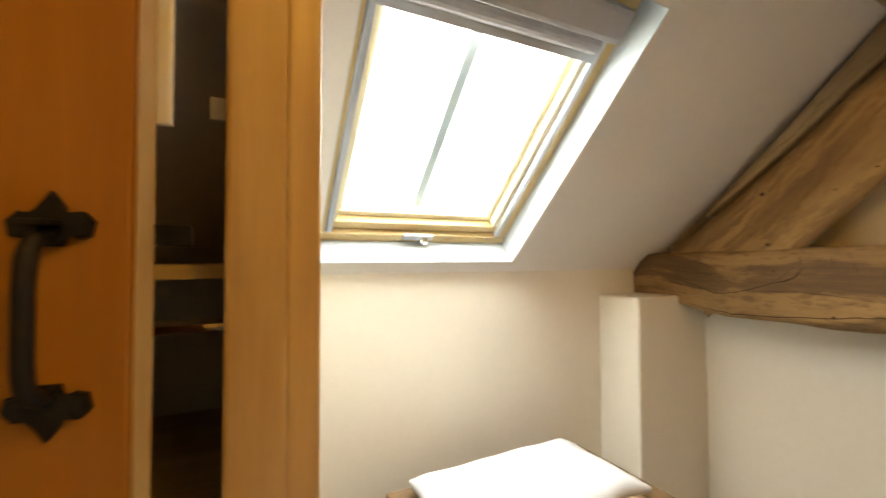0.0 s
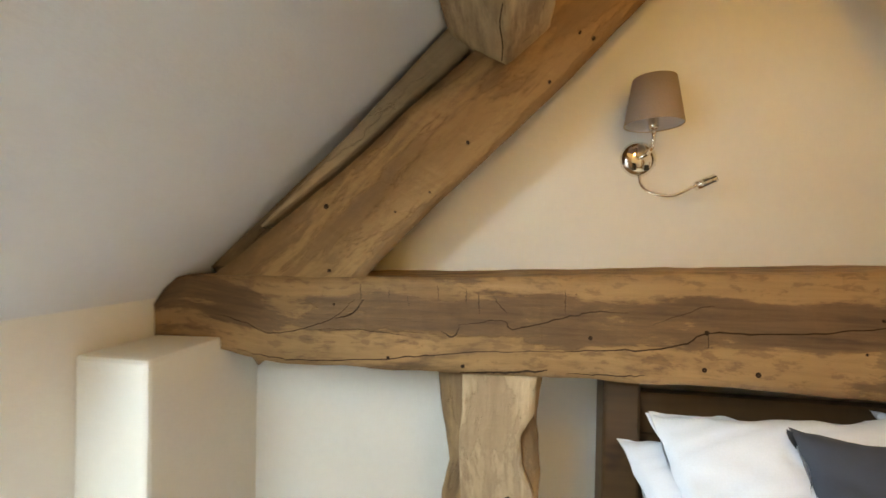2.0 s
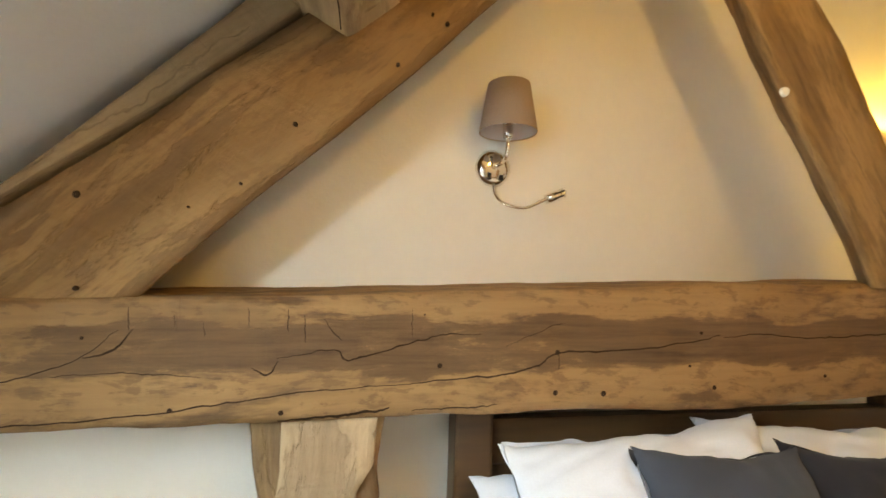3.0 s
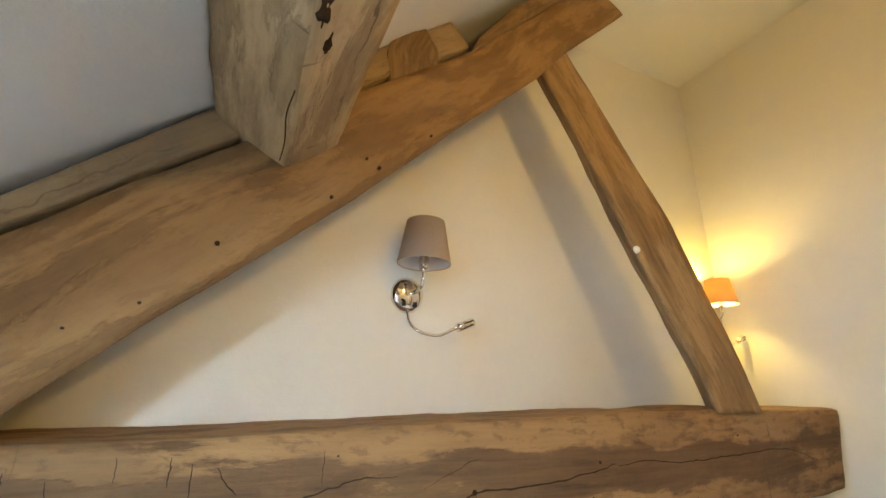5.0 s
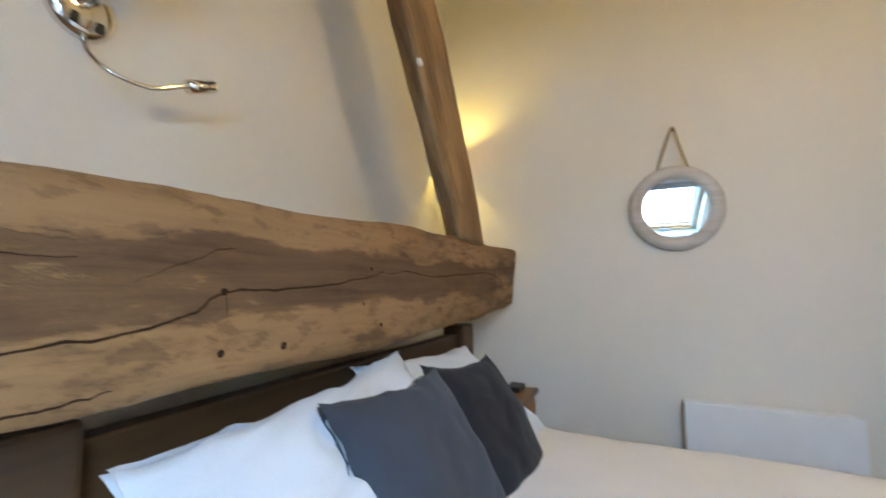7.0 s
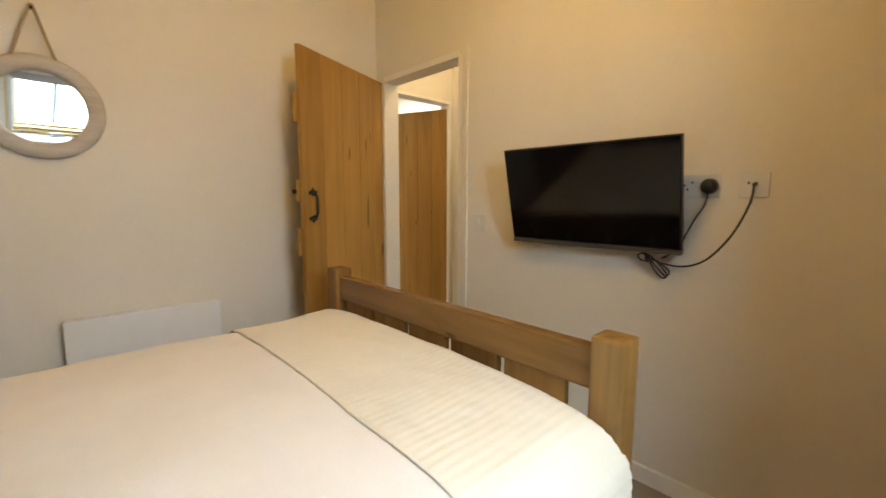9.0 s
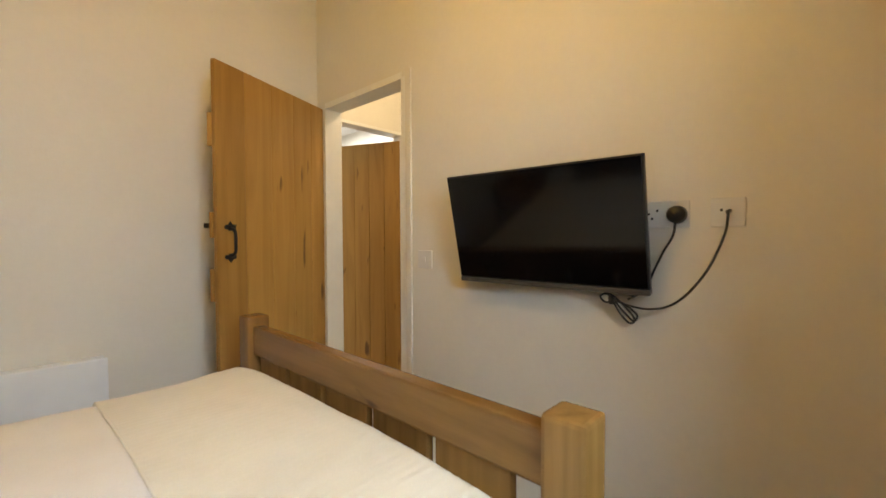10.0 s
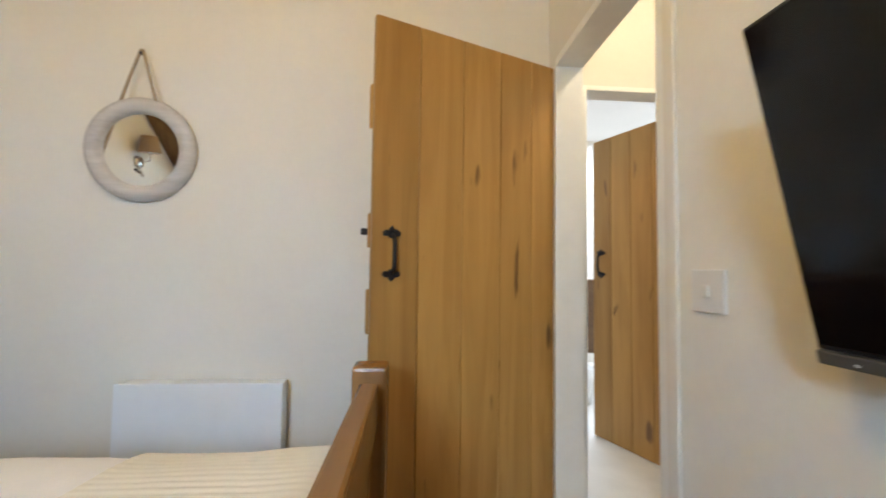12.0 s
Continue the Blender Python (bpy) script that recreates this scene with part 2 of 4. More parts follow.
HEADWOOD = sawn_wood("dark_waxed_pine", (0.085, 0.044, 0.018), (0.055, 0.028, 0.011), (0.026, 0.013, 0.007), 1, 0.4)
DARKWOOD = sawn_wood("dark_wood", (0.16, 0.095, 0.05), (0.10, 0.055, 0.03), (0.04, 0.02, 0.012), 0, 0.45, False)
PINE = sawn_wood("varnished_pine", (0.70, 0.51, 0.27), (0.60, 0.41, 0.19), (0.3, 0.16, 0.06), 0, 0.35, False, 0.25)
PINE_Z = sawn_wood("varnished_pine_upright", (0.60, 0.39, 0.17), (0.49, 0.29, 0.11), (0.3, 0.16, 0.06), 2, 0.35, False, 0.3)
PINE_Y = sawn_wood("varnished_pine_stile", (0.70, 0.51, 0.27), (0.60, 0.41, 0.19), (0.3, 0.16, 0.06), 1, 0.35, False, 0.25)
CREAMSASH = plain("pale_sash", (0.72, 0.66, 0.50), 0.4)
GREYRAIL = plain("grey_anodised", (0.42, 0.44, 0.47), 0.4, 0.6)
BLIND = plain("grey_blind", (0.33, 0.32, 0.33), 0.6)
IRON = plain("black_iron", (0.009, 0.009, 0.012), 0.5, 0.0, 0.2, 60, 0.4, 200, 0.35)
CHROME = plain("polished_chrome", (0.82, 0.80, 0.76), 0.06, 1.0, 0.01)
BLACKPL = plain("black_plastic", (0.012, 0.012, 0.013), 0.35)
SCREEN = plain("black_screen", (0.003, 0.003, 0.004), 0.10, 0, 0.01, 3, 0, 120, 0.28)
GREYPL = plain("dark_grey_plastic", (0.10, 0.095, 0.09), 0.35, 0.3)
PLATEWHITE = plain("aged_white_plate", (0.68, 0.67, 0.65), 0.35, 0, 0.02)
WHITEPL = plain("white_plastic", (0.80, 0.80, 0.78), 0.32, 0, 0.02)
RADWHITE = plain("white_enamel", (0.80, 0.82, 0.84), 0.35, 0, 0.02)
RADSIDE = plain("grey_casing", (0.40, 0.39, 0.37), 0.5)
LINEN = cloth("white_linen", (0.68, 0.72, 0.79), 0, 0, 240, 14)
DUVET = cloth("white_duvet_cover", (0.79, 0.77, 0.755), 0, 1, 240, 5)
THROW = cloth("cream_ribbed_throw", (0.745, 0.705, 0.615), 0, 1, 240, 9)
GREYCL = cloth("grey_wool", (0.050, 0.057, 0.074), 0, 0, 320, 20, 0.1)
BLACKCL = cloth("black_wool", (0.020, 0.020, 0.026), 0, 0, 320, 20, 0.1)
TOWEL = cloth("white_terry", (0.52, 0.545, 0.59), 0, 0, 420, 30)
TANCL = cloth("tan_cloth", (0.50, 0.33, 0.21), 0, 0, 300, 20)
CARPET = cloth("brown_carpet", (0.25, 0.21, 0.165), 0, 0, 500, 40)
WHITEFLOOR = plain("pale_landing_floor", (0.78, 0.76, 0.72), 0.5, 0, 0.05, 6, 0.2, 200)
ROPE = cloth("jute_rope", (0.36, 0.28, 0.19), 0, 0, 400)
LIMED = sawn_wood("limed_grey_wood", (0.60, 0.57, 0.55), (0.48, 0.45, 0.43), (0.3, 0.28, 0.26), 0, 0.6, False)
MIRROR = plain("mirror_silver", (0.9, 0.92, 0.93), 0.01, 1.0, 0.0)
BULBGLASS = plain("milky_bulb", (0.8, 0.8, 0.78), 0.3)


def shade_mat():
    m, nt, b = nodes_of("taupe_shade_fabric")
    v = coords(nt)
    base = ramp(nt, tex(nt, "noise", v, 320, 2), [(0.3, (0.35, 0.295, 0.26)), (0.7, (0.44, 0.375, 0.335))])
    nt.links.new(base, b.inputs["Base Color"])
    b.inputs["Roughness"].default_value = 0.9
    tr = nt.nodes.new("ShaderNodeBsdfTranslucent")
    tr.inputs[0].default_value = (0.85, 0.60, 0.26, 1)
    ms = nt.nodes.new("ShaderNodeMixShader")
    ms.inputs[0].default_value = 0.42
    nt.links.new(b.outputs[0], ms.inputs[1])
    nt.links.new(tr.outputs[0], ms.inputs[2])
    nt.links.new(ms.outputs[0], nt.nodes["Material Output"].inputs[0])
    return m


def lining_mat():
    m, nt, b = nodes_of("pale_shade_lining")
    b.inputs["Base Color"].default_value = (0.88, 0.86, 0.88, 1)
    b.inputs["Roughness"].default_value = 0.8
    tr = nt.nodes.new("ShaderNodeBsdfTranslucent")
    tr.inputs[0].default_value = (0.9, 0.82, 0.66, 1)
    ms = nt.nodes.new("ShaderNodeMixShader")
    ms.inputs[0].default_value = 0.3
    nt.links.new(b.outputs[0], ms.inputs[1])
    nt.links.new(tr.outputs[0], ms.inputs[2])
    nt.links.new(ms.outputs[0], nt.nodes["Material Output"].inputs[0])
    return m


def glass_mat():
    m, nt, b = nodes_of("window_glass")
    b.inputs["Base Color"].default_value = (0.97, 1, 1, 1)
    b.inputs["Roughness"].default_value = 0.0
    b.inputs["IOR"].default_value = 1.02
    b.inputs["Transmission Weight"].default_value = 1.0
    return m


# bar's pale blue and translucency stand for the sky's glare across it
def pale_bar_mat():
    m, nt, b = nodes_of("glare_paled_glazing_bar")
    b.inputs["Base Color"].default_value = (0.75, 0.82, 0.85, 1)
    tr = nt.nodes.new("ShaderNodeBsdfTranslucent")
    tr.inputs[0].default_value = (0.26, 0.34, 0.38, 1)
    ms = nt.nodes.new("ShaderNodeMixShader")
    ms.inputs[0].default_value = 0.2
    nt.links.new(b.outputs[0], ms.inputs[1])
    nt.links.new(tr.outputs[0], ms.inputs[2])
    nt.links.new(ms.outputs[0], nt.nodes["Material Output"].inputs[0])
    return m


SHADE, LINING, GLASS, BARMAT = shade_mat(), lining_mat(), glass_mat(), pale_bar_mat()


# ---- mesh helpers ----
def mesh_of(name, bm, material, smooth=False):
    me = bpy.data.meshes.new(name)
    bmesh.ops.recalc_face_normals(bm, faces=bm.faces[:])
    if smooth:
        for f in bm.faces:
            f.smooth = True
    bm.to_mesh(me)
    bm.free()
    me.materials.append(material)
    return me


def part(name, bm, material, parent, label="", smooth=False, m=None):
    ob = new(name, mesh_of(name, bm, material, smooth))
    ob.parent = parent
    if m is not None:
        ob.matrix_basis = m
    if label:
        tagged(ob, label)
    return ob


def thing(name, label, category, group="", m=None, kind=""):
    ob = new(name)
    ob.empty_display_size = 0.05
    if m is not None:
        ob.matrix_world = m
    return tagged(ob, label, category, group, kind)


def solo(name, bm, material, label, category, group="", kind="", smooth=False, m=None):
    ob = new(name, mesh_of(name, bm, material, smooth))
    if m is not None:
        ob.matrix_world = m
    return tagged(ob, label, category, group, kind)


def add_box(bm, a, b, bevel=0.0, m=None):
    a, b = [min(p, q) for p, q in zip(a, b)], [max(p, q) for p, q in zip(a, b)]
    made = bmesh.ops.create_cube(bm, size=1)["verts"]
    for v in made:
        v.co = [a[i] if v.co[i] < 0 else b[i] for i in range(3)]
    if bevel:
        edges = {e for v in made for e in v.link_edges}
        out = bmesh.ops.bevel(bm, geom=list(edges), offset=bevel, segments=2, affect="EDGES", profile=0.6)
        made = list({v for f in out["faces"] for v in f.verts} | {v for v in made if v.is_valid})
    if m is not None:
        bmesh.ops.transform(bm, matrix=m, verts=made)
    return bm


def box(a, b, bevel=0.0, m=None):
    return add_box(bmesh.new(), a, b, bevel, m)


def prism(poly, a, b, axis=0):
    """A polygon in the two other axes, drawn out along one axis."""
    bm = bmesh.new()
    rings = []
    for w in (a, b):
        ring = []
        for p, q in poly:
            c = [p, q]
            c.insert(axis, w)
            ring.append(bm.verts.new(c))
        rings.append(ring)
    n = len(poly)
    for i in range(n):
        bm.faces.new((rings[0][i], rings[0][(i + 1) % n], rings[1][(i + 1) % n], rings[1][i]))
    bm.faces.new(rings[0])
    bm.faces.new(rings[1][::-1])
    return bm


def tube(points, radius, sides=10, caps=True):
    bm = bmesh.new()
    pts = [Vector(p) for p in points]
    rings, side = [], None
    for i, p in enumerate(pts):
        d = (pts[min(i + 1, len(pts) - 1)] - pts[max(i - 1, 0)]).normalized()
        if side is None:
            side = d.orthogonal().normalized()
        side = (side - d * side.dot(d)).normalized()
        up = d.cross(side)
        r = radius[i] if isinstance(radius, (list, tuple)) else radius
        rings.append([bm.verts.new(p + r * (math.cos(2 * math.pi * k / sides) * side + math.sin(2 * math.pi * k / sides) * up)) for k in range(sides)])
    for a, b in zip(rings, rings[1:]):
        for k in range(sides):
            bm.faces.new((a[k], a[(k + 1) % sides], b[(k + 1) % sides], b[k]))
    if caps:
        bm.faces.new(rings[0][::-1])
        bm.faces.new(rings[-1])
    return bm


def lathe(profile, sides=40, m=None):
    """(r, z) pairs turned about z."""
    bm = bmesh.new()
    rings = [[bm.verts.new((r * math.cos(2 * math.pi * k / sides), r * math.sin(2 * math.pi * k / sides), z)) for k in range(sides)] for r, z in profile]
    for a, b in zip(rings, rings[1:]):
        for k in range(sides):
            bm.faces.new((a[k], a[(k + 1) % sides], b[(k + 1) % sides], b[k]))
    if m is not None:
        bmesh.ops.transform(bm, matrix=m, verts=bm.verts[:])
    return bm


def curve_points(ctrl, n=24):
    """A smooth line through the control points (Catmull-Rom)."""
    c = [Vector(p) for p in ctrl]
    c = [2 * c[0] - c[1], *c, 2 * c[-1] - c[-2]]
    out = []
    segs = len(c) - 3
    for i in range(segs):
        p0, p1, p2, p3 = c[i:i + 4]
        for k in range(n // segs + 1):
            t = k / (n // segs + 1)
            out.append(0.5 * (2 * p1 + (p2 - p0) * t + (2 * p0 - 5 * p1 + 4 * p2 - p3) * t * t + (3 * p1 - p0 - 3 * p2 + p3) * t ** 3))
    out.append(c[-2])
    return out


def timber(stations, along=40, sides=6, rough=0.012, soft=0.14, seed=0.0):
    """A hewn timber through four-cornered sections, with worn arrises and an uneven skin; u runs along it."""
    bm = bmesh.new()
    uv = bm.loops.layers.uv.new("UVMap")
    st = [[Vector(p) for p in s] for s in stations]
    mids = [sum(s, Vector()) / 4 for s in st]
    lens = [0.0]
    for a, b in zip(mids, mids[1:]):
        lens.append(lens[-1] + (b - a).length)
    rings, us, vs = [], [], []
    for i in range(along + 1):
        u = lens[-1] * i / along
        j = max(k for k in range(len(st) - 1) if lens[k] <= u + 1e-6)
        t = (u - lens[j]) / max(1e-6, lens[j + 1] - lens[j])
        corner = [a.lerp(b, t) for a, b in zip(st[j], st[j + 1])]
        mid = sum(corner, Vector()) / 4
        ring, rv, run = [], [], 0.0
        for c in range(4):
            a, b = corner[c], corner[(c + 1) % 4]
            for k in range(sides):
                f = k / sides
                p = a.lerp(b, f)
                edge = max(0.0, 1 - min(f, 1 - f) * sides / 1.1)
                wob = noise.noise(Vector((u * 2.2 + seed, c * 9.7 + (0 if f < 0.5 else 9.7), 3.1)))
                p = p.lerp(mid, edge * soft * (0.55 + 0.6 * wob) * 0.5)
                q = p * 3.1 + Vector((seed, seed * 2, 0))
                n = noise.noise(q) * 0.7 + noise.noise(p * 9 + Vector((seed, 0, 5))) * 0.35 + noise.noise(p * 31) * 0.12
                p = p + (p - mid).normalized() * n * rough
                ring.append(bm.verts.new(p))
                rv.append(run + (b - a).length * f)
            run += (b - a).length
        rings.append(ring)
        us.append(u)
        vs.append(rv + [run])
    n = 4 * sides
    for i in range(along):
        for k in range(n):
            f = bm.faces.new((rings[i][k], rings[i][(k + 1) % n], rings[i + 1][(k + 1) % n], rings[i + 1][k]))
            f.smooth = True
            for lp, (uu, vv) in zip(f.loops, ((us[i], vs[i][k]), (us[i], vs[i][k + 1]), (us[i + 1], vs[i + 1][k + 1]), (us[i + 1], vs[i + 1][k]))):
                lp[uv].uv = (uu + seed, vv + seed)
    for ring, back in ((rings[0], True), (rings[-1], False)):
        f = bm.faces.new(ring[::-1] if back else ring)
        for lp in f.loops:
            lp[uv].uv = (lp.vert.co.y + seed, lp.vert.co.z + lp.vert.co.x)
    return bm


# ---- the room ----
SOUTH, KNEE, KNEE_Z = -2.0, 1.495, 1.239
THICK = 0.11
DOOR_Y0, DOOR_Y1, DOOR_Z = -1.93, -1.145, 1.985


def gable_x(y):
    return 2.757 - 0.134 * (y - 0.05)


def structure(name, bm, material, label):
    return solo(name, bm, material, label, "structure", "", "structure")


structure("floor", box((-0.0, -2.2, -0.12), (3.3, 1.7, 0)), CARPET, "brown carpet on the bedroom floor")
structure("landing_floor", box((-2.2, -5.2, -0.12), (-0.001, 1.0, 0.0)), WHITEFLOOR, "pale floor of the landing beyond the door")
structure("wall_east", prism([(gable_x(1.75), 1.75), (gable_x(-2.25), -2.25), (gable_x(-2.25) + 0.25, -2.25), (gable_x(1.75) + 0.25, 1.75)], -0.1, 3.75, 2), PLASTER, "cream plastered gable wall behind the oak truss")
structure("wall_south", box((-THICK, SOUTH - 0.2, -0.1), (gable_x(-2.0) + 0.05, SOUTH, 3.75)), PLASTER, "cream plastered wall with the mirror and heater")
bm = box((-THICK, SOUTH, -0.1), (0, DOOR_Y0, 3.75))
add_box(bm, (-THICK, DOOR_Y0, DOOR_Z + 0.005), (0, DOOR_Y1, 3.75))
add_box(bm, (-THICK, DOOR_Y1, -0.1), (0, 1.75, 3.75))
structure("wall_west", bm, PLASTER, "cream plastered wall with the doorway and television")
structure("wall_north", box((-THICK, KNEE, -0.1), (gable_x(1.5) + 0.1, KNEE + 0.2, KNEE_Z + 0.05)), PLASTER, "low cream knee wall under the sloping ceiling")
structure("wall_pier", box((2.167, 1.293, 0), (gable_x(1.3) + 0.05, KNEE + 0.001, 1.132), 0.012), PLASTER, "plastered pier that carries the tie beam")

# ceiling: the slope with the skylight's hole, and the shallow part up to the south wall
bm = bmesh.new()
lo_s, hi_s = -0.078, 2.79
for a, b in (((-0.1, lo_s, -0.26), (SKX0, hi_s, 0)), ((SKX1, lo_s, -0.26), (3.2, hi_s, 0)), ((SKX0, lo_s, -0.26), (SKX1, 0, 0)), ((SKX0, SKL, -0.26), (SKX1, hi_s, 0))):
    add_box(bm, a, b, 0, SLOPE_M)
top = SLOPE_M @ Vector((0, hi_s, 0))
bmesh.ops.remove_doubles(bm, verts=bm.verts[:], dist=1e-5)
b2 = prism([(top.y + 0.02, top.z + 0.005), (-2.2, top.z + 0.235 * (top.y + 2.2)), (-2.2, 4.1), (top.y + 0.02, 4.1)], -0.15, 3.35, 0)
tmp = bpy.data.meshes.new("tmp")
b2.to_mesh(tmp)
b2.free()
bm.from_mesh(tmp)
bpy.data.meshes.remove(tmp)
structure("ceiling", bm, CEIL, "white sloping ceiling under the roof")

# door lining, head and stop of the bedroom door
bm = box((-THICK - 0.004, DOOR_Y0 - 0.002, 0), (0.006, DOOR_Y0 + 0.03, DOOR_Z + 0.004))
structure("trim_jamb_south", bm, GLOSS, "white painted door lining on the hinge side")
structure("trim_jamb_north", box((-THICK - 0.004, DOOR_Y1 - 0.03, 0), (0.006, DOOR_Y1 + 0.002, DOOR_Z + 0.004)), GLOSS, "white painted door lining on the latch side")
structure("trim_head", box((-THICK - 0.004, DOOR_Y0 + 0.03, DOOR_Z - 0.004), (0.006, DOOR_Y1 - 0.03, DOOR_Z + 0.03)), GLOSS, "white painted door head")
structure("trim_architrave", box((0.0005, DOOR_Y1 + 0.004, 0), (0.010, DOOR_Y1 + 0.045, DOOR_Z + 0.034), 0.003), PLASTER, "narrow cream architrave beside the doorway")
structure("baseboard_west", box((0, DOOR_Y1 + 0.05, 0), (0.016, 0.755, 0.075), 0.004), GLOSS, "white skirting board")
structure("baseboard_south", box((0.01, SOUTH, 0), (2.9, SOUTH + 0.016, 0.075), 0.004), GLOSS, "white skirting board")
structure("baseboard_north", box((0.86, KNEE - 0.016, 0), (2.16, KNEE, 0.075), 0.004), GLOSS, "white skirting board")

structure("trim_latch_keep", box((-0.03, DOOR_Y1 - 0.036, 1.185), (-0.004, DOOR_Y1 - 0.0305, 1.212), 0.001), IRON, "black iron latch keep on the door lining")

# landing: a small lobby with a second doorway in its south wall
LS, LX0, LX1, LZ = -2.2, -0.93, -0.235, 2.045
structure("wall_landing_west", box((-1.15, LS, -0.1), (-0.95, 1.0, 3.0)), PLASTER, "cream landing wall")
structure("wall_landing_east", box((-THICK, -3.1, -0.1), (-0.06, LS - 0.001, 3.0)), PLASTER, "cream wall of the far room")
bm = box((LX1, LS - 0.11, -0.1), (-THICK - 0.001, LS, 3.0))
add_box(bm, (-2.2, LS - 0.11, -0.1), (LX0, LS, 3.0))
add_box(bm, (LX0, LS - 0.11, LZ), (LX1, LS, 3.0))
structure("wall_landing_south", bm, PLASTER, "cream landing wall with a second doorway")
structure("trim_landing_head", box((LX0 + 0.025, LS - 0.114, LZ - 0.025), (LX1 - 0.025, LS + 0.006, LZ - 0.0005), 0.004), GLOSS, "white painted head of the landing doorway")
structure("trim_landing_east", box((LX1 - 0.025, LS - 0.114, 0), (LX1 - 0.0005, LS + 0.006, LZ - 0.0005), 0.004), GLOSS, "white painted lining of the landing doorway")
structure("trim_landing_west", box((LX0 + 0.0005, LS - 0.114, 0), (LX0 + 0.025, LS + 0.006, LZ - 0.0005), 0.004), GLOSS, "white painted lining of the landing doorway")
structure("wall_landing_north", box((-2.2, 1.0, -0.1), (-THICK, 1.15, 3.0)), PLASTER, "cream landing wall")
structure("wall_far_room", box((-2.3, -5.3, -0.1), (0.2, -5.1, 3.0)), PLASTER, "white wall of the far room")
structure("wall_far_side", box((0.0, -5.1, -0.1), (0.2, -3.1, 3.0)), PLASTER, "white side wall of the far room")
structure("wall_far_west", box((-2.35, -5.1, -0.1), (-2.2, 1.0, 3.0)), PLASTER, "white wall of the far room")
structure("landing_ceiling", box((-2.35, -5.3, 2.72), (-THICK - 0.001, 1.1, 2.85)), CEIL, "white ceiling of the landing")


# ---- oak truss ----
def beam_x(y):
    return 2.451 - 0.047 * (y - 0.26)


def beam_section(y, z0, z1, d=0.25, back=0.0):
    x = beam_x(y) + back
    return [(x, y, z0), (x, y, z1), (x + d, y, z1), (x + d, y, z0)]


def slant(y_low, y_high, z0, z1, d=0.2):
    x = beam_x(y_low)
    return [(x, y_low, z0), (x, y_high, z1), (x + d, y_high, z1), (x + d, y_low, z0)]


tie = thing("tie_beam", "massive hewn oak tie beam with peeling patches and splits", "timber beam")
part("beam_body", timber([slant(1.57, 1.44, 1.11, 1.305), beam_section(1.40, 1.105, 1.312), beam_section(1.1, 1.058, 1.318), beam_section(0.6, 1.06, 1.328), beam_section(0.0, 1.055, 1.352), beam_section(-0.6, 1.045, 1.375), beam_section(-1.2, 1.05, 1.385), slant(-1.80, -1.90, 1.085, 1.39, 0.23)], 150, 10, 0.013, 0.13, 2.0), OAK1, tie, "", True)


def peg(parent, y, z, r=0.008, back=0.0, flat=(1, 1)):
    """A dark nail or peg hole in the front face."""
    r *= 0.62
    body = parent.children[0].data
    hit = BVHTree.FromPolygons([v.co for v in body.vertices], [p.vertices for p in body.polygons]).ray_cast(Vector((1.8, y, z)), Vector((1, 0, 0)))[0]
    x = hit.x if hit else beam_x(y) + back
    bm = lathe([(0.0005, 0.002), (r * 0.8, 0.0015), (r, -0.0005), (r * 0.9, -0.006)], 10, pose(x, y, z, 0, -90, 0) @ Matrix.Diagonal((flat[1], flat[0], 1, 1)))
    part("nail", bm, PEGMAT, parent)


for y, z, r in ((0.254, 1.173, 0.010), (0.587, 1.084, 0.009), (0.793, 1.098, 0.008), (-0.47, 1.105, 0.010), (-0.028, 1.104, 0.011), (-0.155, 1.098, 0.012), (-0.398, 1.161, 0.006),
                (-0.846, 1.123, 0.008), (0.292, 1.287, 0.004), (-0.434, 1.244, 0.007), (-0.033, 1.198, 0.011), (-1.1, 1.30, 0.006), (0.95, 1.24, 0.006)):
    peg(tie, y, z, r, -0.006)



def split(parent, skin_of, line, width, seed=0.0):
    """A ragged dark crack let into a timber's front face along (y, z) points, widest in its middle."""
    tree = BVHTree.FromPolygons([v.co for v in skin_of.data.vertices], [p.vertices for p in skin_of.data.polygons])
    pts = curve_points([(0, y, z) for y, z in line], 9 * len(line))
    bm = bmesh.new()
    rows = []
    for i, p in enumerate(pts):
        d = (pts[min(i + 1, len(pts) - 1)] - pts[max(i - 1, 0)]).normalized()
        side = Vector((0, -d.z, d.y))
        f = i / (len(pts) - 1)
        jag = noise.noise(Vector((p.y * 38 + seed, p.z * 38, seed))) * 0.5 + noise.noise(Vector((p.y * 110, p.z * 110, seed))) * 0.35
        w = 0.6 * width * (0.18 + 0.82 * math.sin(math.pi * min(max(f, 0.04), 0.96)) ** 0.5) * (0.75 + 0.9 * abs(jag))
        mid = p + side * jag * 0.007
        row = []
        for k in (-1, 0, 1):
            q = mid + side * k * w / 2
            hit = tree.ray_cast(Vector((1.8, q.y, q.z)), Vector((1, 0, 0)))[0]
            row.append(bm.verts.new(((hit.x if hit else 2.45) - 0.0014, q.y, q.z)))
        rows.append(row)
    for a, b in zip(rows, rows[1:]):
        for k in (0, 1):
            bm.faces.new((a[k], b[k], b[k + 1], a[k + 1]))
    part("split", bm, CRACK, parent)


